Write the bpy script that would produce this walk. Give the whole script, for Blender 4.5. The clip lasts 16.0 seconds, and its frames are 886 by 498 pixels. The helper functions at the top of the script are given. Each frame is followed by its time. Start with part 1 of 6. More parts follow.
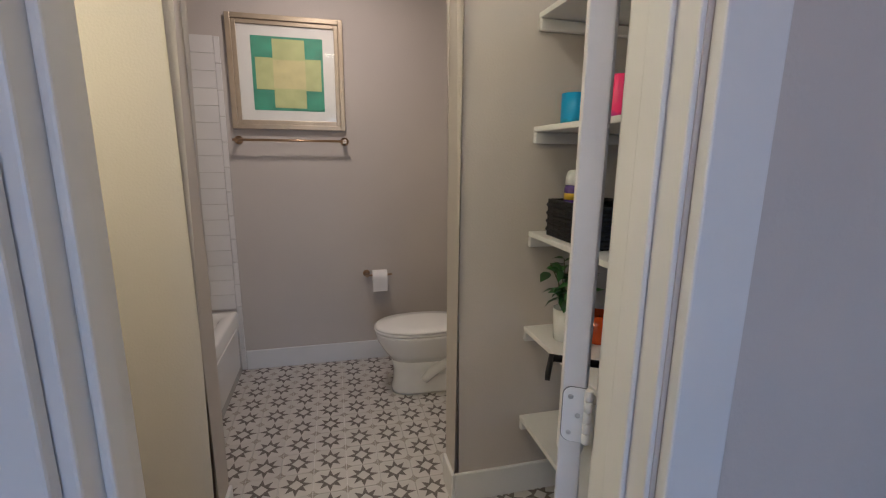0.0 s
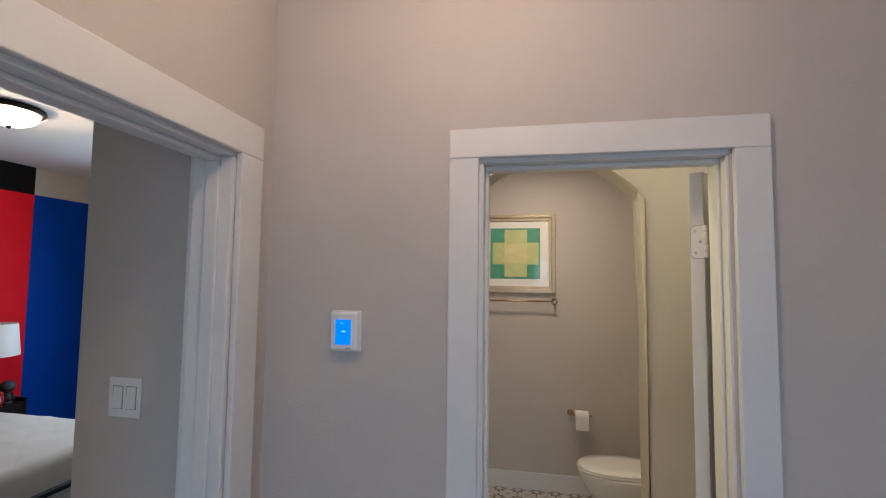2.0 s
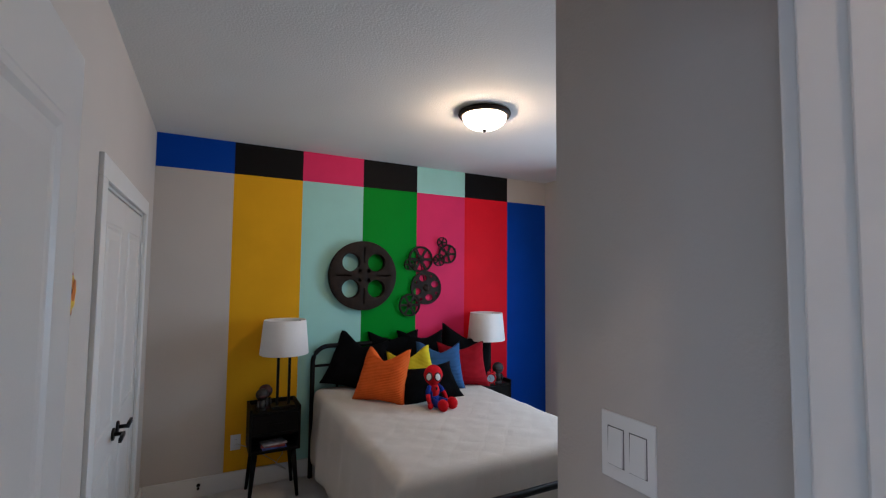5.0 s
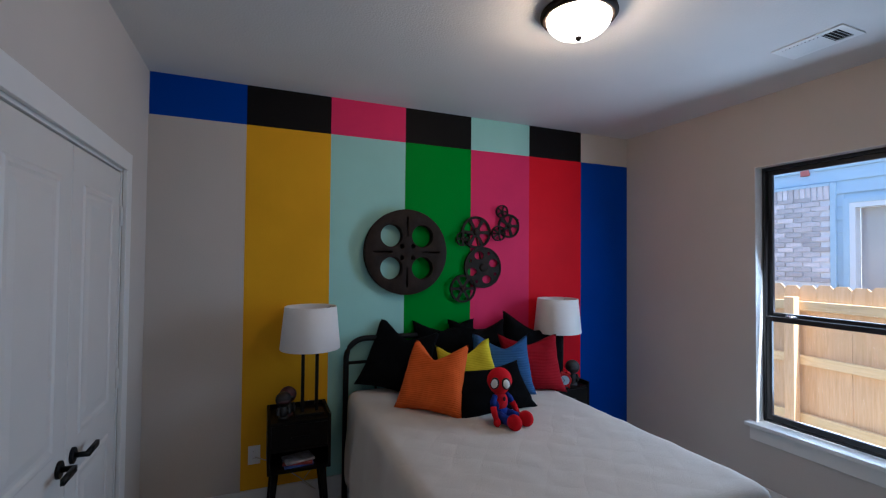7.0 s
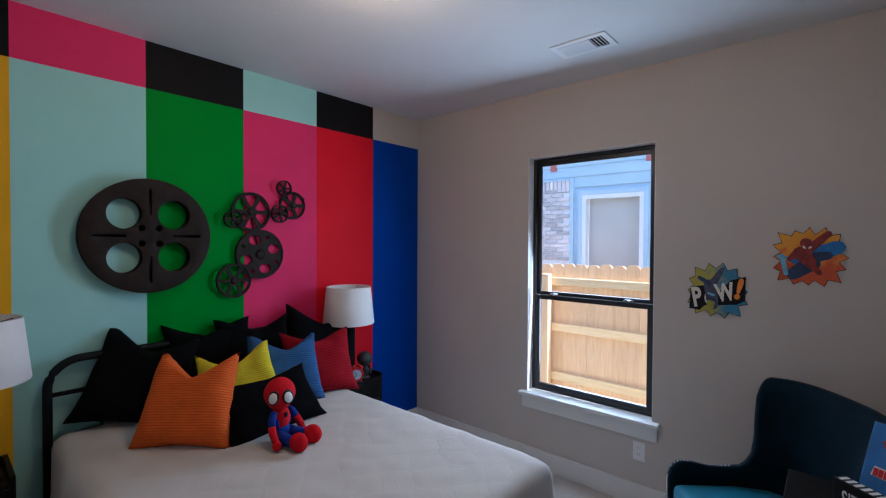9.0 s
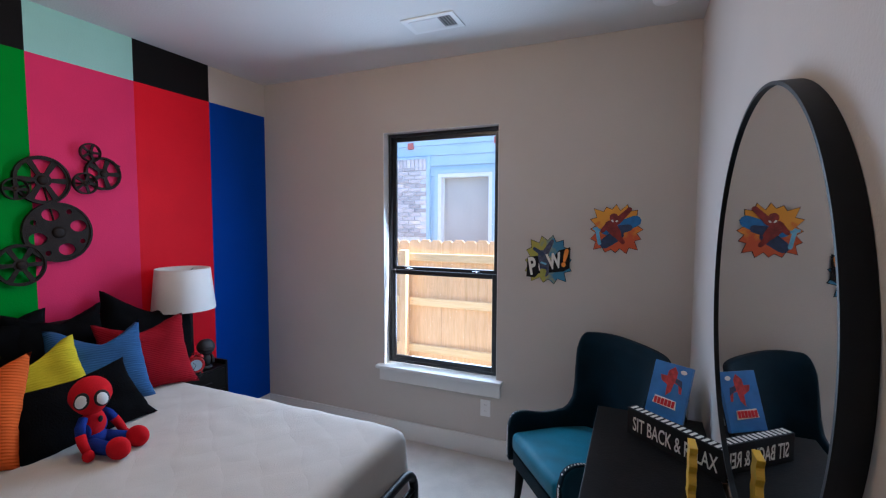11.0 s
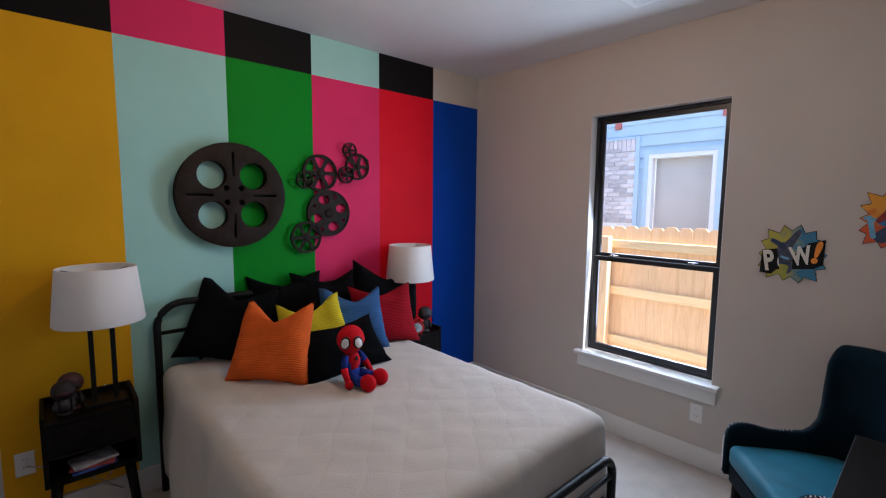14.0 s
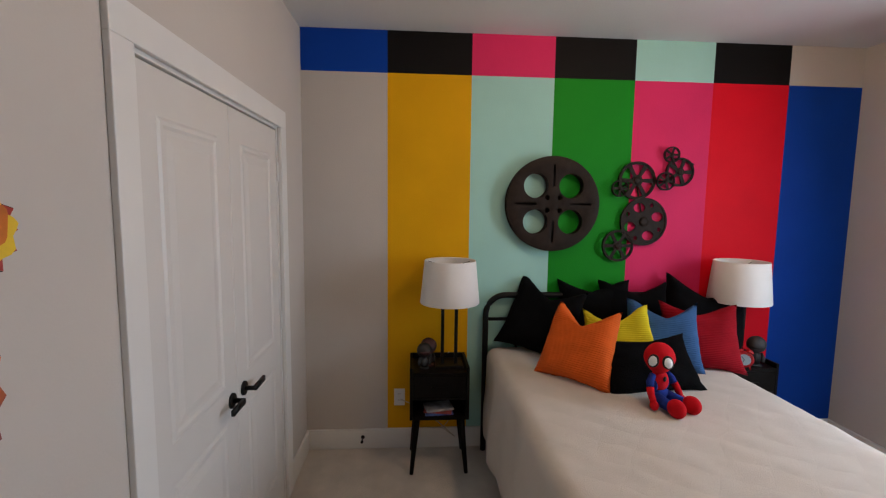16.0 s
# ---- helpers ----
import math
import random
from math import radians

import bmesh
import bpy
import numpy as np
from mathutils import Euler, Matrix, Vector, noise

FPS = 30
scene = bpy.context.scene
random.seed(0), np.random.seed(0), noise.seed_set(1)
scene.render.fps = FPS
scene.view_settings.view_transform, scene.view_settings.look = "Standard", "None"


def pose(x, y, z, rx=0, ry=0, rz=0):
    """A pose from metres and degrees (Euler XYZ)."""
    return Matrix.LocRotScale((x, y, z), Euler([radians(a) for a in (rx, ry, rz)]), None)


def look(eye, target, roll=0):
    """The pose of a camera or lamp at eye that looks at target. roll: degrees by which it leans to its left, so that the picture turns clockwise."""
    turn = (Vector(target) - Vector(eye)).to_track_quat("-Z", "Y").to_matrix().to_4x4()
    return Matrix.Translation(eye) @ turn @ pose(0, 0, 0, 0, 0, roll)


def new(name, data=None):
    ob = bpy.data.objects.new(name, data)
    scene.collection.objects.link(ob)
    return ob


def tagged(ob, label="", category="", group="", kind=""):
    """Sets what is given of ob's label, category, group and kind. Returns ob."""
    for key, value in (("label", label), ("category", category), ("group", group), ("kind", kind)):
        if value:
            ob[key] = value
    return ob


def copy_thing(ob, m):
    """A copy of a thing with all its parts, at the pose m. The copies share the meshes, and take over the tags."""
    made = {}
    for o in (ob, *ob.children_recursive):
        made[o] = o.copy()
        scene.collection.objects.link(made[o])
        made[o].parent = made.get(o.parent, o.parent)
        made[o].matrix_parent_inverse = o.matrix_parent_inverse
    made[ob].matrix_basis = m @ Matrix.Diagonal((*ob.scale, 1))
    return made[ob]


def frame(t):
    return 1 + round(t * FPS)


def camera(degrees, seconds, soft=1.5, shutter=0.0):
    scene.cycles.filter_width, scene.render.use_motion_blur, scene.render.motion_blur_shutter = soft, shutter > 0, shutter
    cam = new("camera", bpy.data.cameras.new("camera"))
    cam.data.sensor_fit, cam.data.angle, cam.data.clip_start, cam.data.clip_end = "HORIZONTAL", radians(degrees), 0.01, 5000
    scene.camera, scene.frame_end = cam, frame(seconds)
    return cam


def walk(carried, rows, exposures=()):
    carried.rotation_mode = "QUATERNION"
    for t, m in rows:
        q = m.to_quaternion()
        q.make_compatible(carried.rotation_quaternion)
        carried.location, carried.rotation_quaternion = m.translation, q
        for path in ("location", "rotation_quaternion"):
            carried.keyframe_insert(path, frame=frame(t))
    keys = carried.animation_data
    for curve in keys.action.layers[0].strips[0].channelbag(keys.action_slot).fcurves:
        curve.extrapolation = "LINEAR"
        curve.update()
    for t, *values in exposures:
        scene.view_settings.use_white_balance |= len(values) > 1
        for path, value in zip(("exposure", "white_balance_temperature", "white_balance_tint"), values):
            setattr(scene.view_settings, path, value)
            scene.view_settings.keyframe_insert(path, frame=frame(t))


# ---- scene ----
cam = camera(89.5, 16.0, soft=1.2)
PATH = [
    (0, (0.245, -0.407, 1.462), (0.713, 1.494, 1.053), 0.6),
    (0.5, (0.226, -0.681, 1.579), (0.544, 1.264, 1.239), 0.9),
    (1, (0.224, -0.891, 1.679), (0.38, 1.099, 1.556), 0.7),
    (1.5, (0.201, -1.069, 1.711), (0.136, 0.929, 1.759), 0.7),
    (2, (0.144, -1.185, 1.735), (-0.245, 0.772, 1.861), 0.7),
    (2.5, (0.111, -1.178, 1.734), (-0.641, 0.67, 1.879), 0.7),
    (3, (0.068, -1.064, 1.715), (-1.027, 0.602, 1.865), 0.7),
    (3.5, (0.007, -0.965, 1.708), (-1.352, 0.495, 1.854), 0.8),
    (4, (-0.134, -0.875, 1.676), (-1.667, 0.403, 1.809), 0.7),
    (4.5, (-0.331, -0.766, 1.678), (-1.996, 0.336, 1.804), 0.7),
    (5, (-0.511, -0.674, 1.664), (-2.282, 0.249, 1.782), 0.6),
    (5.2, (-0.592, -0.637, 1.671), (-2.394, 0.223, 1.787), 0.6),
    (7.3, (-1.389, -0.394, 1.605), (-3.237, 0.37, 1.648), 0.5),
    (7.5, (-1.441, -0.355, 1.618), (-3.259, 0.478, 1.644), 0.4),
    (8, (-1.507, -0.298, 1.632), (-3.21, 0.75, 1.64), 0.2),
    (8.5, (-1.536, -0.246, 1.627), (-3.061, 1.048, 1.62), 0.2),
    (9, (-1.589, -0.237, 1.634), (-2.903, 1.27, 1.6), 0.3),
    (9.5, (-1.589, -0.23, 1.633), (-2.674, 1.449, 1.582), 0.3),
    (10, (-1.597, -0.201, 1.626), (-2.467, 1.598, 1.543), 0.2),
    (10.2, (-1.593, -0.189, 1.621), (-2.392, 1.641, 1.523), 0.3),
    (12.3, (-1.524, -0.265, 1.61), (-2.335, 1.555, 1.441), 0.4),
    (12.5, (-1.535, -0.275, 1.605), (-2.416, 1.513, 1.439), 0.4),
    (13, (-1.534, -0.278, 1.604), (-2.634, 1.383, 1.429), 0.5),
    (13.5, (-1.559, -0.306, 1.611), (-2.862, 1.199, 1.421), 0.6),
    (14, (-1.547, -0.308, 1.62), (-3.031, 1.018, 1.416), 0.5),
    (14.5, (-1.518, -0.3, 1.633), (-3.179, 0.794, 1.418), 0.4),
    (15, (-1.53, -0.322, 1.627), (-3.344, 0.494, 1.415), 0.3),
    (15.5, (-1.571, -0.361, 1.623), (-3.5, 0.13, 1.43), 0.1),
    (16, (-1.502, -0.362, 1.65), (-3.488, -0.228, 1.447), 0.7),
]
walk(cam, [(t, look(eye, target, roll)) for t, eye, target, roll in PATH], [(0.0, 1.9, 5150, 13), (1.0, 2.4, 5700, 10), (1.5, 2.25, 5800, 9), (2.5, 1.7, 5550, 8), (3.5, 1.7, 5550, 8), (4.2, 1.72, 5700, 9), (5.0, 1.95, 5700, 12), (7.5, 1.45, 5250, 13), (8.5, 1.45, 5250, 14), (9.0, 1.65, 5300, 14), (10.0, 1.95, 5350, 14), (12.5, 1.92, 5500, 16), (14.0, 1.9, 5850, 18), (15.0, 1.9, 6200, 18), (16.0, 2.15, 6550, 17)])

# ---- world and light ----
world = bpy.data.worlds.new("sky")
scene.world = world
world.use_nodes = True
sky = world.node_tree.nodes.new("ShaderNodeTexSky")
sky.sky_type = 'NISHITA'
sky.sun_disc = False
sky.sun_elevation, sky.sun_rotation = radians(60), radians(82)
world.node_tree.links.new(sky.outputs[0], world.node_tree.nodes["Background"].inputs[0])
world.node_tree.nodes["Background"].inputs[1].default_value = 0.15


def lamp(name, kind, m, energy, color, **more):
    data = bpy.data.lights.new(name, kind)
    data.energy, data.color = energy, color
    for key, value in more.items():
        if key == "size":
            data.size = value
        if key == "size_y":
            data.shape, data.size_y = 'RECTANGLE', value
        if key == "radius":
            data.shadow_soft_size = value
        if key == "angle":
            data.angle = value
    ob = new(name, data)
    ob.matrix_world = m
    return ob


lamp("sun", 'SUN', look((0, 0, 30), (-9.0, -1.2, 14.0)), 5.0, (1.0, 0.95, 0.86), angle=radians(0.6))
# daylight through the bedroom window
lamp("window_daylight", 'AREA', look((-2.82, 2.80, 1.40), (-2.62, 0.9, 0.80)), 11.0, (0.70, 0.87, 1.0), size=0.74, size_y=1.60)
# bedroom ceiling lamp
lamp("ceiling_bulb", 'POINT', pose(-2.88, 0.85, 2.622), 5.3, (1.0, 0.67, 0.37), radius=0.06)
# bathroom: ceiling light over the tub, and the vanity light round the corner of the vestibule
lamp("bathroom_bulb", 'AREA', look((0.22, 1.92, 2.68), (0.22, 2.02, 0.0)), 3.4, (1.0, 0.76, 0.54), size=0.14)
lamp("vanity_bulb", 'POINT', pose(-0.78, 0.50, 2.02), 4.6, (1.0, 0.82, 0.42), radius=0.12)
# added fill without a fixture, brightens the column right of the arch
lamp("vestibule_bulb", 'POINT', pose(0.30, 0.42, 2.58), 3.1, (1.0, 0.82, 0.54), radius=0.10)
# hallway: daylight from behind through an added opening, and its ceiling light
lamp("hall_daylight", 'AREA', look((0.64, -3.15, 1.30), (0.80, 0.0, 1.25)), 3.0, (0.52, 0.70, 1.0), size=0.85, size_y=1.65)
lamp("hall_bulb", 'POINT', pose(0.03, -0.66, 2.60), 3.3, (1.0, 0.69, 0.46), radius=0.06)

# ---- materials ----
MATS = {}


def mat(name, color, rough=0.6, metal=0.0, vary=0.06, scale=9.0, bump=0.05, fine=220.0, coat=0.0, sheen=0.0, spec=0.5, emit=None, emit_strength=0.0, island=0.0):
    """A surface with two scales of variation: large patches in the colour and fine relief."""
    if name in MATS:
        return MATS[name]
    m = bpy.data.materials.new(name)
    m.use_nodes = True
    n, l = m.node_tree.nodes, m.node_tree.links
    b = n["Principled BSDF"]
    b.inputs["Roughness"].default_value, b.inputs["Metallic"].default_value = rough, metal
    b.inputs["Coat Weight"].default_value = coat
    b.inputs["Specular IOR Level"].default_value = spec
    b.inputs["Sheen Weight"].default_value = sheen
    where = n.new("ShaderNodeTexCoord")
    big = n.new("ShaderNodeTexNoise")
    big.inputs["Scale"].default_value, big.inputs["Detail"].default_value = scale, 5
    l.new(where.outputs["Object"], big.inputs["Vector"])
    ramp = n.new("ShaderNodeMapRange")
    ramp.inputs["From Min"].default_value, ramp.inputs["From Max"].default_value = 0.3, 0.7
    ramp.inputs["To Min"].default_value, ramp.inputs["To Max"].default_value = 1 - vary, 1 + vary
    l.new(big.outputs["Fac"], ramp.inputs["Value"])
    value = ramp.outputs["Result"]
    if island:
        rnd = n.new("ShaderNodeObjectInfo")
        spread = n.new("ShaderNodeMapRange")
        spread.inputs["To Min"].default_value, spread.inputs["To Max"].default_value = 1 - island, 1 + island
        l.new(rnd.outputs["Random"], spread.inputs["Value"])
        both = n.new("ShaderNodeMath")
        both.operation = 'MULTIPLY'
        l.new(value, both.inputs[0])
        l.new(spread.outputs["Result"], both.inputs[1])
        value = both.outputs[0]
    tint = n.new("ShaderNodeVectorMath")
    tint.operation = 'SCALE'
    tint.inputs[0].default_value = color
    l.new(value, tint.inputs["Scale"])
    l.new(tint.outputs[0], b.inputs["Base Color"])
    if bump:
        small = n.new("ShaderNodeTexNoise")
        small.inputs["Scale"].default_value, small.inputs["Detail"].default_value = fine, 3
        l.new(where.outputs["Object"], small.inputs["Vector"])
        relief = n.new("ShaderNodeBump")
        relief.inputs["Strength"].default_value, relief.inputs["Distance"].default_value = bump, 0.01
        l.new(small.outputs["Fac"], relief.inputs["Height"])
        l.new(relief.outputs[0], b.inputs["Normal"])
    if emit:
        b.inputs["Emission Color"].default_value = (*emit, 1)
        b.inputs["Emission Strength"].default_value = emit_strength
    MATS[name] = m
    return m


def wood(name, dark, light, axis=2, rough=0.6, stretch=14.0, scale=3.0, island=0.12):
    """Sawn wood: grain drawn out along one axis, with knots of tone from board to board."""
    m = mat(name, light, rough, vary=0.05, bump=0.0)
    n, l = m.node_tree.nodes, m.node_tree.links
    b = n["Principled BSDF"]
    where = n.new("ShaderNodeTexCoord")
    rnd = n.new("ShaderNodeObjectInfo")
    shift = n.new("ShaderNodeVectorMath")
    shift.operation = 'MULTIPLY_ADD'
    size = [stretch] * 3
    size[axis] = 1.0
    shift.inputs[1].default_value = size
    l.new(where.outputs["Object"], shift.inputs[0])
    l.new(rnd.outputs["Random"], shift.inputs[2])
    grain = n.new("ShaderNodeTexNoise")
    grain.inputs["Scale"].default_value, grain.inputs["Detail"].default_value, grain.inputs["Distortion"].default_value = scale, 6, 1.2
    l.new(shift.outputs[0], grain.inputs["Vector"])
    ramp = n.new("ShaderNodeValToRGB")
    ramp.color_ramp.elements[0].color, ramp.color_ramp.elements[1].color = (*dark, 1), (*light, 1)
    ramp.color_ramp.elements[0].position, ramp.color_ramp.elements[1].position = 0.3, 0.62
    l.new(grain.outputs["Fac"], ramp.inputs[0])
    spread = n.new("ShaderNodeMapRange")
    spread.inputs["To Min"].default_value, spread.inputs["To Max"].default_value = 1 - island, 1 + island
    l.new(rnd.outputs["Random"], spread.inputs["Value"])
    tint = n.new("ShaderNodeVectorMath")
    tint.operation = 'SCALE'
    l.new(ramp.outputs[0], tint.inputs[0])
    l.new(spread.outputs["Result"], tint.inputs["Scale"])
    l.new(tint.outputs[0], b.inputs["Base Color"])
    relief = n.new("ShaderNodeBump")
    relief.inputs["Strength"].default_value, relief.inputs["Distance"].default_value = 0.15, 0.004
    l.new(grain.outputs["Fac"], relief.inputs["Height"])
    l.new(relief.outputs[0], b.inputs["Normal"])
    return m


def ribbed(name, color, count=88.0, depth=0.003, rough=0.85):
    """Corduroy: fine cords across the cushion, over a soft pile."""
    m = mat(name, color, rough, vary=0.10, scale=14, bump=0.0, spec=0.15)
    n, l = m.node_tree.nodes, m.node_tree.links
    b = n["Principled BSDF"]
    where = n.new("ShaderNodeTexCoord")
    wave = n.new("ShaderNodeTexWave")
    wave.bands_direction = 'Y'
    wave.inputs["Scale"].default_value, wave.inputs["Distortion"].default_value = count * 0.32, 0.6
    wave.inputs["Detail"].default_value = 2
    l.new(where.outputs["Object"], wave.inputs["Vector"])
    relief = n.new("ShaderNodeBump")
    relief.inputs["Strength"].default_value, relief.inputs["Distance"].default_value = 0.75, depth
    l.new(wave.outputs["Fac"], relief.inputs["Height"])
    l.new(relief.outputs[0], b.inputs["Normal"])
    return m


def glass(name, rough=0.0):
    m = bpy.data.materials.new(name)
    m.use_nodes = True
    n, l = m.node_tree.nodes, m.node_tree.links
    clear, gloss, mix, edge = n.new("ShaderNodeBsdfTransparent"), n.new("ShaderNodeBsdfGlossy"), n.new("ShaderNodeMixShader"), n.new("ShaderNodeFresnel")
    gloss.inputs["Roughness"].default_value = rough
    edge.inputs["IOR"].default_value = 1.3
    l.new(edge.outputs[0], mix.inputs[0])
    l.new(clear.outputs[0], mix.inputs[1])
    l.new(gloss.outputs[0], mix.inputs[2])
    l.new(mix.outputs[0], n["Material Output"].inputs[0])
    return m


PAINT = mat("wall_paint", (0.54, 0.495, 0.455), 0.75, spec=0.2, vary=0.025, scale=2.2, bump=0.12, fine=130)
BATH_PAINT = mat("bathroom_wall_paint", (0.52, 0.475, 0.43), 0.75, spec=0.2, vary=0.025, scale=2.2, bump=0.12, fine=130)
CEIL = mat("ceiling_paint", (0.68, 0.675, 0.66), 0.85, spec=0.2, vary=0.02, scale=2.5, bump=0.22, fine=90)
TRIM = mat("white_trim_paint", (0.71, 0.70, 0.68), 0.38, vary=0.02, scale=5, bump=0.03, fine=60)
DOORPAINT = mat("white_door_paint", (0.63, 0.61, 0.585), 0.42, vary=0.02, scale=6, bump=0.05, fine=160)
CARPET = mat("carpet_pile", (0.72, 0.665, 0.60), 0.95, vary=0.12, scale=6, bump=0.9, fine=420, sheen=0.2)
BLACKMETAL = mat("black_powder_coat", (0.006, 0.006, 0.0065), 0.45, spec=0.2, vary=0.15, scale=30, bump=0.05, fine=500)
BLACKWOOD = mat("black_stained_wood", (0.006, 0.005, 0.0045), 0.45, spec=0.10, vary=0.35, scale=22, bump=0.10, fine=120)
BRONZE = mat("dark_bronze", (0.020, 0.0125, 0.009), 0.55, spec=0.14, vary=0.25, scale=25, bump=0.2, fine=160)
WINFRAME = mat("black_window_frame", (0.012, 0.012, 0.014), 0.35, vary=0.1, scale=20, bump=0.02)
PLASTIC = mat("white_plastic", (0.76, 0.76, 0.75), 0.35, vary=0.015, bump=0.0)
PORCELAIN = mat("white_porcelain", (0.78, 0.765, 0.74), 0.12, vary=0.012, bump=0.0, coat=0.3)
CHROME = mat("chrome", (0.80, 0.80, 0.82), 0.12, metal=1.0, vary=0.02, bump=0.0)
BRASS = mat("brushed_nickel_brass", (0.48, 0.33, 0.20), 0.28, metal=1.0, vary=0.06, bump=0.02)
BLACKCLOTH = mat("black_velvet", (0.0035, 0.0035, 0.004), 0.98, vary=0.3, scale=20, bump=0.4, fine=300)
BLACKCLOTH.node_tree.nodes["Principled BSDF"].inputs["Specular IOR Level"].default_value = 0.08
QUILT = mat("white_quilt_cotton", (0.56, 0.51, 0.455), 0.9, vary=0.035, scale=7, bump=0.25, fine=260, sheen=0.1)


def stitched(m):
    """Diagonal rows of quilting pressed into the cover."""
    n, l = m.node_tree.nodes, m.node_tree.links
    where = n.new("ShaderNodeTexCoord")
    last = None
    for turn in (38, -52):
        spin = n.new("ShaderNodeMapping")
        spin.inputs["Rotation"].default_value = (0, 0, radians(turn))
        l.new(where.outputs["Object"], spin.inputs["Vector"])
        wave = n.new("ShaderNodeTexWave")
        wave.wave_profile = 'SIN'
        wave.inputs["Scale"].default_value, wave.inputs["Distortion"].default_value, wave.inputs["Detail"].default_value = 2.3, 3.0, 2
        wave.inputs["Detail Scale"].default_value = 1.5
        l.new(spin.outputs[0], wave.inputs["Vector"])
        curve = n.new("ShaderNodeMath")
        curve.operation = 'POWER'
        curve.inputs[1].default_value = 0.25
        l.new(wave.outputs["Fac"], curve.inputs[0])
        if last is None:
            last = curve
        else:
            both = n.new("ShaderNodeMath")
            both.operation = 'MULTIPLY'
            l.new(last.outputs[0], both.inputs[0])
            l.new(curve.outputs[0], both.inputs[1])
            last = both
    relief = n.new("ShaderNodeBump")
    relief.inputs["Strength"].default_value, relief.inputs["Distance"].default_value = 0.22, 0.007
    l.new(last.outputs[0], relief.inputs["Height"])
    b = n["Principled BSDF"]
    old = b.inputs["Normal"].links[0].from_node
    l.new(old.outputs[0], relief.inputs["Normal"])
    l.new(relief.outputs[0], b.inputs["Normal"])


stitched(QUILT)
LINEN = mat("white_linen_shade", (0.78, 0.75, 0.72), 0.9, vary=0.03, scale=8, bump=0.3, fine=400)
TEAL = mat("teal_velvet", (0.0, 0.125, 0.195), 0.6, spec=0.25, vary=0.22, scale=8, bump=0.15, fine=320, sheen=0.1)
# the same teal velvet, coloured dark for the shade on back and rail
TEAL_SHADE = mat("teal_velvet_in_shade", (0.0004, 0.008, 0.014), 0.75, spec=0.07, vary=0.25, scale=8, bump=0.15, fine=320, sheen=0.03)
FENCE = wood("cedar_board", (0.70, 0.44, 0.22), (0.80, 0.55, 0.32), axis=2, rough=0.75, island=0.07)
RAIL = wood("cedar_rail", (0.74, 0.53, 0.27), (0.84, 0.64, 0.36), axis=0, rough=0.75)
SIDING = mat("blue_grey_siding", (0.45, 0.58, 0.66), 0.7, vary=0.04, scale=3, bump=0.12, fine=80)
BRICK = mat("pale_brick", (0.58, 0.52, 0.50), 0.85, vary=0.14, scale=12, bump=0.3, fine=90, island=0.26)
MORTAR = mat("mortar", (0.74, 0.72, 0.70), 0.95, vary=0.08, scale=20, bump=0.4)
DIRT = mat("bare_ground", (0.36, 0.32, 0.25), 0.95, vary=0.3, scale=1.5, bump=0.8, fine=30)
PANE = glass("window_glass")
MIRROR = mat("mirror_silver", (0.90, 0.92, 0.92), 0.015, metal=1.0, vary=0.0, bump=0.0)

# ---- mesh helpers ----


def box(bm, x0, x1, y0, y1, z0, z1, mi=0):
    v = [bm.verts.new(p) for p in ((x0, y0, z0), (x1, y0, z0), (x1, y1, z0), (x0, y1, z0), (x0, y0, z1), (x1, y0, z1), (x1, y1, z1), (x0, y1, z1))]
    made = []
    for q in ((3, 2, 1, 0), (4, 5, 6, 7), (0, 1, 5, 4), (1, 2, 6, 5), (2, 3, 7, 6), (3, 0, 4, 7)):
        f = bm.faces.new([v[i] for i in q])
        f.material_index = mi
        made.append(f)
    return made


def soft(bm, width=0.004, segments=2, angle=30):
    bmesh.ops.recalc_face_normals(bm, faces=bm.faces)
    edges = [e for e in bm.edges if len(e.link_faces) == 2 and e.calc_face_angle(0) > radians(angle)]
    bmesh.ops.bevel(bm, geom=edges, offset=width, segments=segments, affect='EDGES', profile=0.5, clamp_overlap=True)
    return bm


def bbox(x0, x1, y0, y1, z0, z1, bevel=0.004, segments=2):
    bm = bmesh.new()
    box(bm, x0, x1, y0, y1, z0, z1)
    return soft(bm, bevel, segments) if bevel else bm


def lathe(bm, profile, steps=32, m=None, mi=0, cap=True):
    """Turns (radius, height) pairs about z."""
    m = m or Matrix()
    rings = []
    for r, z in profile:
        rings.append([bm.verts.new(m @ Vector((max(r, 1e-4) * math.cos(2 * math.pi * i / steps), max(r, 1e-4) * math.sin(2 * math.pi * i / steps), z))) for i in range(steps)])
    for a, b in zip(rings, rings[1:]):
        for i in range(steps):
            f = bm.faces.new((a[i], a[(i + 1) % steps], b[(i + 1) % steps], b[i]))
            f.smooth, f.material_index = True, mi
    if cap:
        for ring in (rings[0][::-1], rings[-1]):
            bm.faces.new(ring).material_index = mi
    return bm


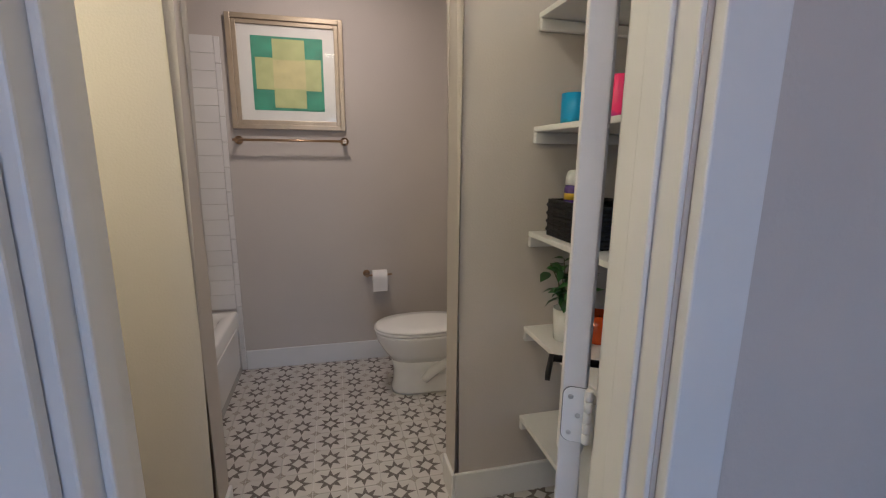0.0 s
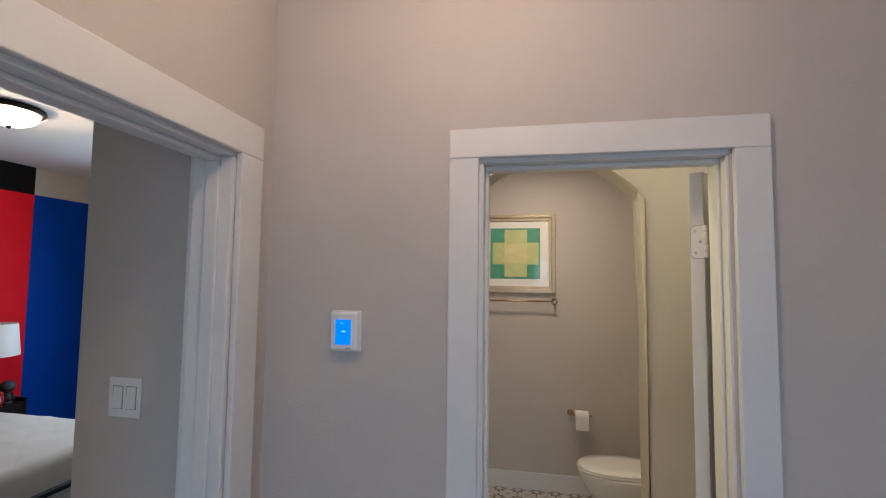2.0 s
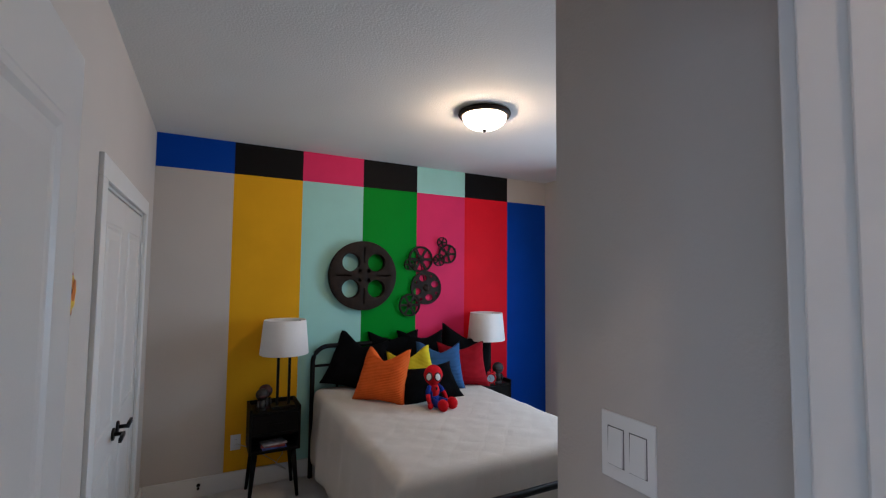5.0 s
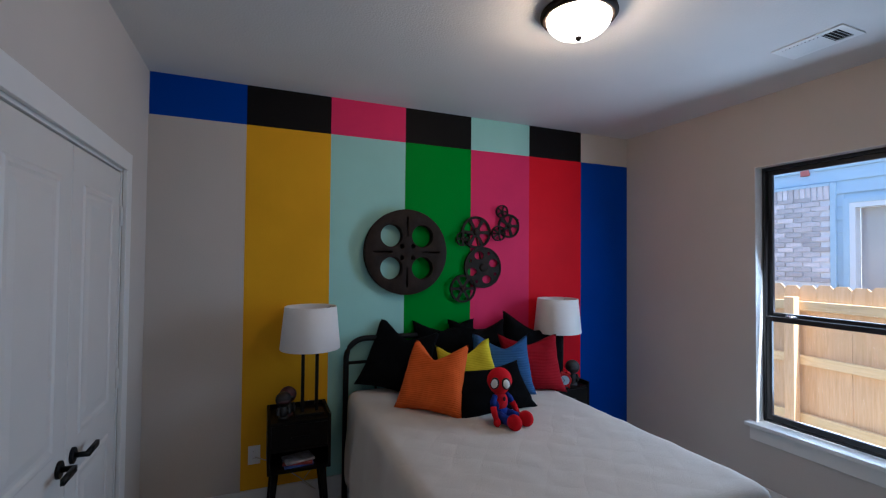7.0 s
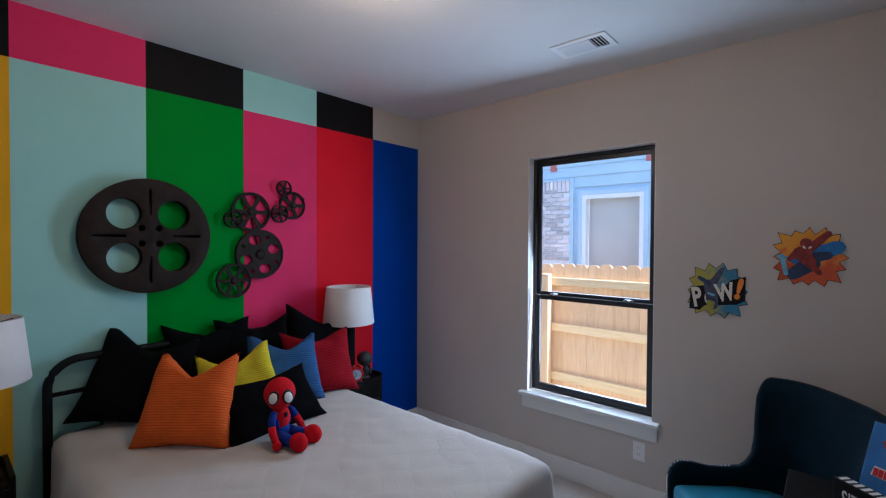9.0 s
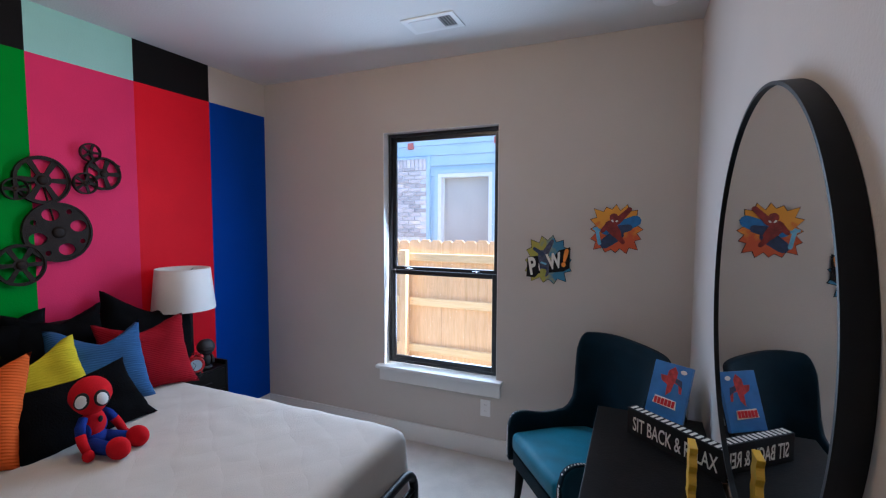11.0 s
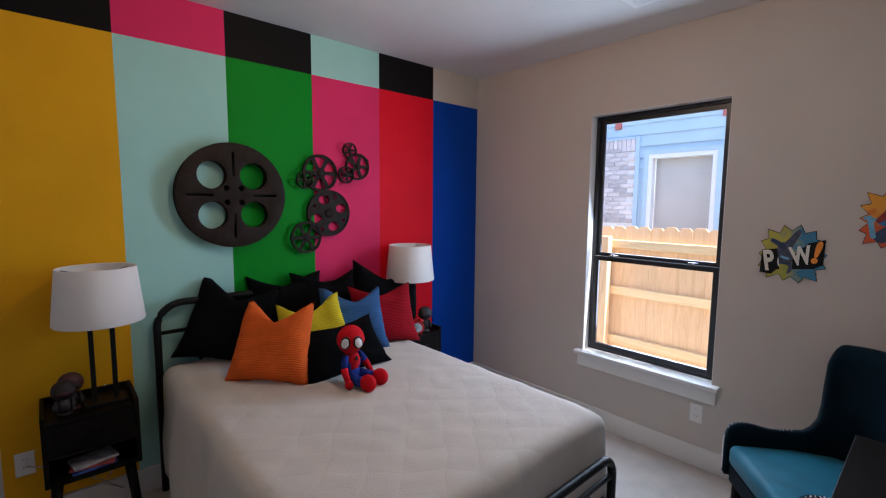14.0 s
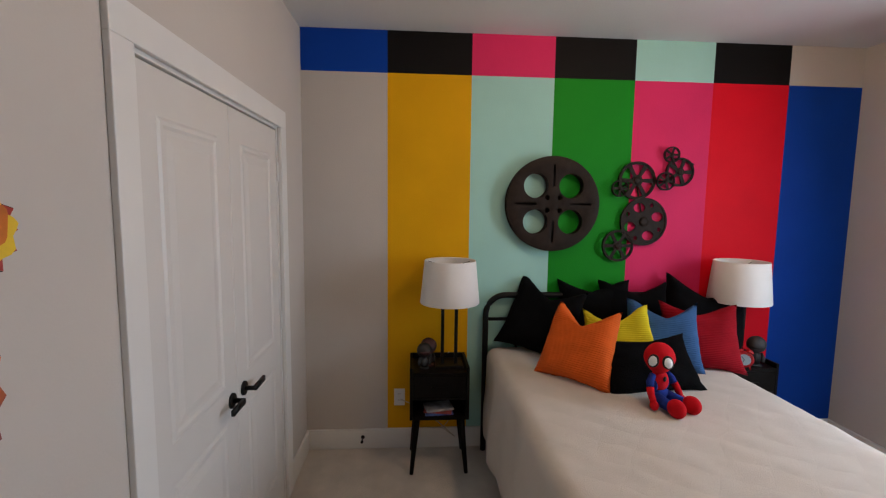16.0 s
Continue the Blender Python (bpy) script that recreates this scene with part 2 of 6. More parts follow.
def tube(bm, points, radius=0.01, steps=12, closed=False, mi=0):
    """A round bar through the points; radius may be a list."""
    pts = [Vector(p) for p in points]
    n = len(pts)
    rad = radius if isinstance(radius, (list, tuple)) else [radius] * n
    rings = []
    for i, p in enumerate(pts):
        a = pts[(i - 1) % n] if closed or i else p
        b = pts[(i + 1) % n] if closed or i < n - 1 else p
        d = (b - a).normalized()
        u = d.cross(Vector((0, 0, 1)) if abs(d.z) < 0.9 else Vector((1, 0, 0))).normalized()
        w = d.cross(u)
        if rings and rings[-1][1].dot(u) < 0:
            u, w = -u, -w
        rings.append(([bm.verts.new(p + rad[i] * (u * math.cos(2 * math.pi * k / steps) + w * math.sin(2 * math.pi * k / steps))) for k in range(steps)], u))
    pairs = list(zip(rings, rings[1:])) + ([(rings[-1], rings[0])] if closed else [])
    for (a, _), (b, _) in pairs:
        for k in range(steps):
            f = bm.faces.new((a[k], a[(k + 1) % steps], b[(k + 1) % steps], b[k]))
            f.smooth, f.material_index = True, mi
    if not closed:
        bm.faces.new(rings[0][0][::-1]).material_index = mi
        bm.faces.new(rings[-1][0]).material_index = mi
    return bm


def plate(bm, outline, depth, holes=(), m=None, mi=0):
    """A flat plate cut to an outline in x and y, thick along z, with round or other holes through it."""
    m = m or Matrix()
    loops = [outline, *holes]
    edges, bottom = [], []
    for loop in loops:
        vs = [bm.verts.new((x, y, 0)) for x, y in loop]
        edges += [bm.edges.new((vs[i], vs[(i + 1) % len(vs)])) for i in range(len(vs))]
        bottom += vs
    made = bmesh.ops.triangle_fill(bm, edges=edges, use_beauty=True, use_dissolve=False)
    faces = [g for g in made["geom"] if isinstance(g, bmesh.types.BMFace)]
    up = bmesh.ops.extrude_face_region(bm, geom=faces)
    top = [g for g in up["geom"] if isinstance(g, bmesh.types.BMVert)]
    for v in top:
        v.co.z = depth
    for f in faces:
        f.material_index = mi
    for g in up["geom"]:
        if isinstance(g, bmesh.types.BMFace):
            g.material_index = mi
    for v in set(top) | set(bottom):
        for f in v.link_faces:
            f.material_index = mi
    bmesh.ops.recalc_face_normals(bm, faces=bm.faces)
    for v in set(top) | set(bottom):
        v.co = m @ v.co
    return bm


def ring(r, n=32, cx=0.0, cy=0.0, sx=1.0, sy=1.0):
    return [(cx + sx * r * math.cos(2 * math.pi * i / n), cy + sy * r * math.sin(2 * math.pi * i / n)) for i in range(n)]


def put(name, bm, material, m=None):
    me = bpy.data.meshes.new(name)
    bmesh.ops.recalc_face_normals(bm, faces=bm.faces)
    bm.to_mesh(me)
    bm.free()
    for one in (material if isinstance(material, (list, tuple)) else [material]):
        me.materials.append(one)
    ob = new(name, me)
    if m is not None:
        ob.matrix_world = m
    return ob


def part(name, bm, material, parent, label=""):
    ob = put(name, bm, material)
    ob.parent = parent
    return tagged(ob, label)


def thing(name, m, label, category, group="", kind=""):
    ob = new(name)
    ob.empty_display_size = 0.1
    ob.matrix_world = m
    return tagged(ob, label, category, group, kind)


def smooth(bm, angle=40):
    for f in bm.faces:
        f.smooth = True
    for e in bm.edges:
        if len(e.link_faces) == 2 and e.calc_face_angle(0) > radians(angle):
            e.smooth = False
    return bm


def lettering(text, size, m, depth=0.0, bold=0.0, squeeze=1.0):
    """A mesh of built-in letters, standing at m."""
    data = bpy.data.curves.new("letters", 'FONT')
    data.body, data.size, data.align_x, data.align_y, data.extrude, data.offset = text, size, 'CENTER', 'CENTER', depth, bold
    data.resolution_u = 3
    ob = bpy.data.objects.new("letters", data)
    me = bpy.data.meshes.new_from_object(ob)
    bpy.data.objects.remove(ob)
    bm = bmesh.new()
    bm.from_mesh(me)
    bpy.data.meshes.remove(me)
    for v in bm.verts:
        v.co.x *= squeeze
        v.co = m @ v.co
    return bm


# ---- plan ----
XA, YS, YN, XE, CEILING = -4.40, -1.06, 2.64, -1.264, 2.71   # bedroom
XW, XH = -0.612, 1.18                                        # hallway
BATH_Y, BATH_X, TUB_X = 2.69, 1.42, -1.10                    # bathroom
T = 0.12


def wall(name, boxes, material, label="", category="wall"):
    bm = bmesh.new()
    for b in boxes:
        box(bm, *b)
    return tagged(put(name, bm, material), label, category, kind="structure")


# floors and ceiling
wall("floor_bedroom", [(XA - T, XE + T, YS - T, YN + T, -0.15, 0.0), (XE + T, XW - 0.06, YS - T, 0.06, -0.15, 0.0)], CARPET, "beige cut-pile carpet of the bedroom", "carpet")
wall("floor_hall", [(XW - 0.06, XH + T, -3.2, 0.06, -0.15, 0.0)], CARPET, "beige cut-pile carpet of the hallway", "carpet")
wall("subfloor_bathroom", [(TUB_X - T, BATH_X + T, 0.06, BATH_Y + T, -0.15, -0.010)], MORTAR, "grout bed under the patterned bathroom tiles", "floor")
wall("ceiling", [(XA - T, XE + T, YS - T, YN + T, CEILING, CEILING + 0.15), (XE + T, BATH_X + T, YS - T, BATH_Y + T, CEILING, CEILING + 0.15), (XW - T, XH + T, -3.2, YS - T, CEILING, CEILING + 0.15)], CEIL, "flat white painted ceiling", "ceiling")

# bedroom walls
WX0, WX1, WZ0, WZ1 = -3.272, -2.40, 0.53, 2.245
wall_west = wall("wall_west", [(XA - T, XA, YS - T, YN + T, 0, CEILING)], PAINT, "painted bedroom wall with broad bars like a test card")
wall("wall_north", [(XA, WX0, YN, YN + T, 0, CEILING), (WX1, XE + T, YN, YN + T, 0, CEILING), (WX0, WX1, YN, YN + T, 0, WZ0), (WX0, WX1, YN, YN + T, WZ1, CEILING)], PAINT, "warm grey painted wall with a tall window")
CX0, CX1, CZ = -3.905, -2.679, 2.035
wall("wall_south", [(XA, CX0, YS - T, YS, 0, CEILING), (CX1, XW - T, YS - T, YS, 0, CEILING), (CX0, CX1, YS - T, YS, CZ, CEILING), (XA, XW - T, YS - T - 0.6, YS - T - 0.5, 0, CEILING)], PAINT, "warm grey painted wall with the closet doors")
wall("wall_east", [(XE, XE + T, 0.0, YN, 0, CEILING)], PAINT, "warm grey painted wall behind the console table")
wall("wall_entry", [(XE + T, XW - T, 0.0, T, 0, CEILING)], PAINT, "warm grey painted wall of the bedroom entry")
DY0, DY1, DZ = -0.955, -0.156, 2.060
wall("wall_hall_west", [(XW - T, XW, DY1, T, 0, CEILING), (XW - T, XW, YS - T, DY0, 0, CEILING), (XW - T, XW, DY0, DY1, DZ, CEILING), (XW - T, XW, -3.2, YS - T, 0, CEILING)], PAINT, "warm grey hallway wall with the bedroom doorway")
BX0, BX1 = 0.0, 0.614
wall("wall_hall_north", [(XW, BX0, 0, T, 0, CEILING), (BX1, XH + T, 0, T, 0, CEILING), (BX0, BX1, 0, T, DZ, CEILING)], PAINT, "warm grey hallway wall with the bathroom doorway")
wall("wall_hall_east", [(XH, XH + T, -3.2, 0, 0, CEILING)], PAINT, "warm grey hallway side wall")
# unseen end wall; its opening is made up to let the daylight in
wall("wall_hall_south", [(XW, 0.20, -3.2, -3.1, 0, CEILING), (1.08, XH, -3.2, -3.1, 0, CEILING), (0.20, 1.08, -3.2, -3.1, 0, 0.45), (0.20, 1.08, -3.2, -3.1, 2.15, CEILING)], PAINT, "unseen warm grey hallway end wall with an opening added for daylight")

# bathroom walls
wall("wall_bathroom_north", [(TUB_X - T, BATH_X + T, BATH_Y, BATH_Y + T, 0, CEILING)], BATH_PAINT, "greige painted bathroom wall")
wall("wall_bathroom_east", [(BATH_X, BATH_X + T, T, BATH_Y, 0, CEILING)], BATH_PAINT, "greige painted bathroom side wall")
wall("wall_bathroom_west", [(TUB_X - T, TUB_X, 1.2, BATH_Y, 0, CEILING), (TUB_X - T, TUB_X, T, 1.2, 0, CEILING)], BATH_PAINT, "greige painted bathroom side wall")


def arch_wall():
    """The partition with a segmental arch and rounded corners."""
    x0, x1, spring, crown = -0.215, 0.700, 2.135, 2.375
    chord, rise = (x1 - x0) / 2, crown - spring
    radius = (chord * chord + rise * rise) / (2 * rise)
    cx, cz = (x0 + x1) / 2, crown - radius
    half = math.asin(chord / radius)
    line = [(-0.40 - 0.75, 0.0), (x0, 0.0)]
    line += [(cx + radius * math.sin(a), cz + radius * math.cos(a)) for a in (-half + 2 * half * i / 24 for i in range(25))]
    line += [(x1, 0.0), (BATH_X, 0.0), (BATH_X, CEILING), (-0.40 - 0.75, CEILING)]
    bm = bmesh.new()
    plate(bm, line, 0.14, m=Matrix(((1, 0, 0, 0), (0, 0, 1, 1.20), (0, 1, 0, 0), (0, 0, 0, 1))))
    inner = [e for e in bm.edges if len(e.link_faces) == 2 and e.calc_face_angle(0) > 1.0 and all(x0 - 0.01 < v.co.x < x1 + 0.01 for v in e.verts) and abs(e.verts[0].co.y - e.verts[1].co.y) < 0.01]
    bmesh.ops.bevel(bm, geom=inner, offset=0.022, segments=4, affect='EDGES', profile=0.5)
    return tagged(put("wall_arch", smooth(bm, 35), BATH_PAINT), "painted partition with an arched opening and rounded corners", "wall", kind="structure")


arch_wall()

# ---- trim: skirting, casings, jambs ----


def skirting(name, runs):
    """Runs of (x0, y0, x1, y1, nx, ny): a board 0.14 high standing out along the normal."""
    bm = bmesh.new()
    for x0, y0, x1, y1, nx, ny in runs:
        d = 0.015
        box(bm, min(x0, x1, x0 + nx * d), max(x0, x1, x0 + nx * d), min(y0, y1, y0 + ny * d), max(y0, y1, y0 + ny * d), 0.0, 0.138)
    soft(bm, 0.005, 2)
    return tagged(put(name, bm, TRIM), "white painted baseboard with an eased top", "baseboard", kind="structure")


skirting("baseboard_bedroom", [(XA, YS + 0.016, XA, YN - 0.016, 1, 0), (XA, YN, XE, YN, 0, -1), (XE, 0.0, XE, YN - 0.016, -1, 0), (XA, YS, CX0 - 0.10, YS, 0, 1), (CX1 + 0.10, YS, XW - T, YS, 0, 1), (XE, 0.0, XW - T, 0.0, 0, -1)])
skirting("baseboard_hall", [(XW + 0.016, 0, BX0 - 0.10, 0, 0, -1), (BX1 + 0.10, 0, XH - 0.016, 0, 0, -1), (XH, -3.2, XH, 0, -1, 0), (XW, -3.2, XW, DY0 - 0.10, 1, 0)])
skirting("baseboard_bathroom", [(-0.375, BATH_Y, BATH_X, BATH_Y, 0, -1), (0.700, 1.20, BATH_X, 1.20, 0, -1), (0.700, 1.185, 0.700, 1.34, -1, 0), (TUB_X, 1.20, -0.215, 1.20, 0, -1), (-0.215, 1.185, -0.215, 1.34, 1, 0), (BATH_X, 1.36, BATH_X, BATH_Y - 0.016, -1, 0)])


def casing(name, width, height, depth, m, label, sides=(1, 1), board=0.092):
    """A doorway lining: jambs with stops, and flat casing boards on each face. x runs across, y through the wall, z up; the opening starts at x = 0."""
    bm = bmesh.new()
    jt = 0.018
    for x in (0.0, width - jt):
        box(bm, x, x + jt, 0.002, depth - 0.002, 0, height - jt)
    box(bm, 0.0, width, 0.002, depth - 0.002, height - jt, height)
    for x0, x1 in ((jt, jt + 0.010), (width - jt - 0.008, width - jt)):
        box(bm, x0, x1, depth * 0.30, depth * 0.62, 0, height - jt - 0.012)
    box(bm, jt, width - jt, depth * 0.30, depth * 0.62, height - jt - 0.012, height - jt)
    for face, y0, y1 in ((sides[0], -0.018, 0.0), (sides[1], depth, depth + 0.018)):
        if face:
            box(bm, -board + 0.006, 0.006, y0, y1, 0, height - 0.006)
            box(bm, width - 0.006, width + board - 0.006, y0, y1, 0, height - 0.006)
            box(bm, -board + 0.006, width + board - 0.006, y0, y1, height - 0.006, height + board - 0.006)
    soft(bm, 0.003, 2)
    ob = put(name, bm, TRIM, m)
    return tagged(ob, label, "door frame", kind="structure")


casing("trim_bathroom_doorway", BX1 - BX0 + 0.012, DZ, T, Matrix.Translation((BX0, 0, 0)), "white painted door casing round the bathroom doorway", board=0.080)
casing("trim_bedroom_doorway", DY1 - DY0, DZ, T, pose(XW, DY0, 0, 0, 0, 90), "white painted door casing round the bedroom doorway")
casing("trim_closet_doorway", CX1 - CX0, CZ, T, pose(CX1, YS, 0, 0, 0, 180), "white painted door casing round the closet doors", sides=(1, 0))

# ---- wall paint bars ----
BARS = [-1.057, -0.526, 0.003, 0.535, 1.066, 1.595, 2.119, 2.637]
BLUE = mat("blue_wall_paint", (0.002, 0.048, 0.34), 0.6, spec=0.12, vary=0.05, scale=3, bump=0.12, fine=130)
BLACKP = mat("black_wall_paint", (0.007, 0.006, 0.006), 0.6, spec=0.12, vary=0.08, scale=3, bump=0.12, fine=130)
PINK = mat("pink_wall_paint", (0.70, 0.030, 0.125), 0.6, spec=0.12, vary=0.05, scale=3, bump=0.12, fine=130)
MINT = mat("mint_wall_paint", (0.35, 0.62, 0.56), 0.6, spec=0.12, vary=0.04, scale=3, bump=0.12, fine=130)
YELLOW = mat("yellow_wall_paint", (0.74, 0.37, 0.003), 0.6, spec=0.12, vary=0.05, scale=3, bump=0.12, fine=130)
GREEN = mat("green_wall_paint", (0.004, 0.23, 0.012), 0.6, spec=0.12, vary=0.05, scale=3, bump=0.12, fine=130)
RED = mat("red_wall_paint", (0.74, 0.006, 0.018), 0.6, spec=0.12, vary=0.05, scale=3, bump=0.12, fine=130)
for i, (top, low) in enumerate(((BLUE, None), (BLACKP, YELLOW), (PINK, MINT), (BLACKP, GREEN), (MINT, PINK), (BLACKP, RED), (None, BLUE))):
    for colour, z0, z1 in ((top, 2.455, CEILING), (low, 0.139, 2.455)):
        if colour:
            bm = bmesh.new()
            box(bm, XA - 0.01, XA + 0.0012, BARS[i], BARS[i + 1], z0, z1)
            part("painted_bar", bm, colour, wall_west)

# ---- window ----


def window():
    win = thing("window_1", Matrix(), "tall single-hung window with black frame, white return and sill", "window", kind="structure")
    bm = bmesh.new()
    box(bm, WX0 - 0.045, WX1 + 0.045, YN - 0.055, YN + 0.075, WZ0 - 0.012, WZ0 + 0.014)
    part("window_sill", soft(bm, 0.006, 3), TRIM, win, "white painted sill")
    bm = bmesh.new()
    box(bm, WX0 - 0.03, WX1 + 0.03, YN - 0.020, YN, WZ0 - 0.105, WZ0 - 0.012)
    part("apron", soft(bm, 0.004), TRIM, win, "white painted apron board under the sill")
    bm = bmesh.new()
    for x in (WX0, WX1 - 0.004):
        box(bm, x, x + 0.004, YN + 0.001, YN + 0.069, WZ0 + 0.014, WZ1)
    box(bm, WX0, WX1, YN + 0.001, YN + 0.069, WZ1 - 0.004, WZ1)
    part("return", bm, TRIM, win, "white painted window return")
    y0, y1 = YN + 0.070, YN + 0.119
    xa, xb, za, zb = WX0 + 0.004, WX1 - 0.004, WZ0 + 0.014, WZ1 - 0.004

    def rect(name, a, b, c, d, w, ya, yb, parent, label=""):
        bm = bmesh.new()
        box(bm, a, a + w, ya, yb, c, d)
        box(bm, b - w, b, ya, yb, c, d)
        box(bm, a + w, b - w, ya, yb, d - w, d)
        box(bm, a + w, b - w, ya, yb, c, c + w)
        return part(name, soft(bm, 0.0025, 1), WINFRAME, parent, label)

    rect("window_frame", xa, xb, za, zb, 0.020, y0, y1, win, "black window frame")
    mid = 1.238
    low = rect("lower_sash", xa + 0.021, xb - 0.021, za + 0.021, mid + 0.010, 0.034, y0 + 0.002, y0 + 0.024, win, "black lower sash")
    up = rect("upper_sash", xa + 0.021, xb - 0.021, mid + 0.004, zb - 0.021, 0.030, y0 + 0.027, y0 + 0.047, win, "black upper sash")
    for sash, a, b, yy in ((low, za + 0.058, mid - 0.022, y0 + 0.012), (up, mid + 0.032, zb - 0.055, y0 + 0.036)):
        bm = bmesh.new()
        box(bm, xa + 0.05, xb - 0.05, yy, yy + 0.004, a, b)
        pane = part("pane", bm, PANE, sash, "clear glass pane")
        pane.visible_shadow = False
    for x in (xa + 0.17, xb - 0.17):
        bm = bmesh.new()
        lathe(bm, [(0.012, 0), (0.012, 0.008), (0.007, 0.012), (0.001, 0.013)], 16, Matrix.Translation((x, y0 + 0.012, mid + 0.011)))
        tube(bm, [(x - 0.032, y0 + 0.006, mid + 0.020), (x, y0 + 0.010, mid + 0.022), (x + 0.028, y0 + 0.016, mid + 0.018)], 0.004, 8)
        part("sash_lock", bm, CHROME, win, "metal sash lock")


window()

# ---- outside: ground, fence, neighbouring house ----
GZ = -0.42
bm = bmesh.new()
v = [bm.verts.new(p) for p in ((-600, YN + 0.3, GZ), (600, YN + 0.3, GZ), (600, 1200, GZ), (-600, 1200, GZ))]
bm.faces.new(v)
tagged(put("ground", bm, DIRT), "bare dry ground between the houses", "ground", kind="structure")
FY, FZ = 4.55, 1.385


def fence():
    f = thing("fence", Matrix.Translation((0, FY, GZ)), "new cedar privacy fence with dog-eared boards", "fence")
    me = None
    w = 0.1402
    for k in range(40):
        x = -6.6 + k * 0.141
        if me is None:
            bm = bmesh.new()
            h = FZ - GZ
            c = 0.030
            plate(bm, [(0, 0), (w, 0), (w, h - c), (w - c, h), (c, h), (0, h - c)], 0.016, m=Matrix(((1, 0, 0, 0), (0, 0, 1, 0), (0, 1, 0, 0), (0, 0, 0, 1))))
            ob = part("board", bm, FENCE, f)
            me = ob.data
        else:
            ob = new("board", me)
            ob.parent = f
        ob.location = (x, random.uniform(-0.003, 0.003), random.uniform(-0.012, 0.008))
    for z in (0.505, 1.07, 1.600):
        part("rail", bbox(-6.6, -0.95, -0.045, -0.004, z - 0.045, z + 0.045, 0.004), RAIL, f)
    for x in (-4.085, -6.5, -1.65):
        part("post", bbox(x - 0.045, x + 0.045, -0.138, -0.048, 0.0, FZ - GZ - 0.12, 0.005), FENCE, f)


fence()
HY = 6.4


def house():
    h = thing("neighbouring_house", Matrix.Translation((0, HY, GZ)), "neighbouring house of blue-grey siding with pale brick", "house")
    x0, x1, top = -9.0, 2.5, 5.2
    wx0, wx1, wz0, wz1 = -4.51, -3.60, 0.95, 2.775
    bx, cap = -4.709, 3.02
    bm = bmesh.new()
    for b in ((bx, wx0, 0, 0.2, 0, top), (wx1, x1, 0, 0.2, 0, top), (wx0, wx1, 0, 0.2, 0, wz0), (wx0, wx1, 0, 0.2, wz1, top), (x0, bx, 0, 0.2, 0, top)):
        box(bm, *b)
    part("wall", bm, SIDING, h)
    # lap siding: boards lean out at their lower edge
    lap = 0.165

    def board(a, b, z):
        bm = bmesh.new()
        vs = [bm.verts.new(p) for p in ((a, -0.004, z + lap), (b, -0.004, z + lap), (b, -0.022, z), (a, -0.022, z), (a, 0, z + lap), (b, 0, z + lap), (b, 0, z), (a, 0, z))]
        for q in ((0, 1, 2, 3), (3, 2, 6, 7), (0, 3, 7, 4), (1, 5, 6, 2), (4, 5, 1, 0)):
            bm.faces.new([vs[i] for i in q])
        part("siding_board", bm, SIDING, h)

    for k in range(31):
        z = 0.1 + k * lap
        if z + lap > wz0 - 0.062 and z < wz1 + 0.062:
            board(bx + 0.062, wx0 - 0.062, z)
            board(wx1 + 0.062, x1, z)
        elif z > cap - 0.09:
            board(x0, x1, z)
        else:
            board(bx + 0.062, x1, z)
    # corner board, window casing
    part("corner_board", bbox(bx, bx + 0.062, -0.045, -0.001, 0, cap + 0.04, 0.004), SIDING, h)
    part("frieze_board", bbox(x0, bx, -0.05, -0.001, cap, cap + 0.04, 0.004), SIDING, h)
    for a, b, c, d in ((wx0 - 0.062, wx0, wz0 - 0.062, wz1 + 0.062), (wx1, wx1 + 0.062, wz0 - 0.062, wz1 + 0.062), (wx0, wx1, wz1, wz1 + 0.062), (wx0, wx1, wz0 - 0.062, wz0)):
        part("window_trim", bbox(a, b, -0.04, -0.001, c, d, 0.003), SIDING, h)
    win = part("window", bbox(wx0 + 0.06, wx1 - 0.06, 0.10, 0.104, wz0 + 0.06, wz1 - 0.06, 0), mat("curtained_glass", (0.46, 0.43, 0.40), 0.10, vary=0.10, scale=1.2, bump=0.0), h, "window with a drawn pale blind")
    bm = bmesh.new()
    for a, b, c, d in ((wx0, wx0 + 0.06, wz0, wz1), (wx1 - 0.06, wx1, wz0, wz1), (wx0 + 0.06, wx1 - 0.06, wz1 - 0.06, wz1), (wx0 + 0.06, wx1 - 0.06, wz0, wz0 + 0.06)):
        box(bm, a, b, -0.030, 0.09, c, d)
    part("window_frame", bm, PLASTIC, win, "white vinyl window frame")
    for x, z in ((-5.00, 3.24), (-3.53, 3.25)):
        part("soffit_marker", bbox(x - 0.05, x + 0.05, -0.035, -0.001, z - 0.05, z + 0.05, 0.003), mat("red_tag", (0.45, 0.13, 0.11), 0.6), h, "small red square on the siding")
    bm = bmesh.new()
    box(bm, x0 - 0.3, x1 + 0.3, -0.45, 0.6, top, top + 0.12)
    part("roof", bm, SIDING, h)
    # brick panel beside the corner board
    part("mortar_bed", bbox(x0, bx - 0.002, -0.030, -0.001, 0, cap, 0), MORTAR, h)
    me = None
    for row in range(25):
        for col in range(11):
            if row < 8 and col < 6:
                continue
            x = bx - 0.105 - col * 0.212 - (0.106 if row % 2 else 0.0)
            if me is None:
                ob = part("brick", bbox(-0.100, 0.100, -0.044, -0.026, -0.029, 0.029, 0.004, 1), BRICK, h)
                me = ob.data
            else:
                ob = new("brick", me)
                ob.parent = h
            ob.location = (x, random.uniform(-0.003, 0.003), cap - 0.155 - (24 - row) * 0.067)
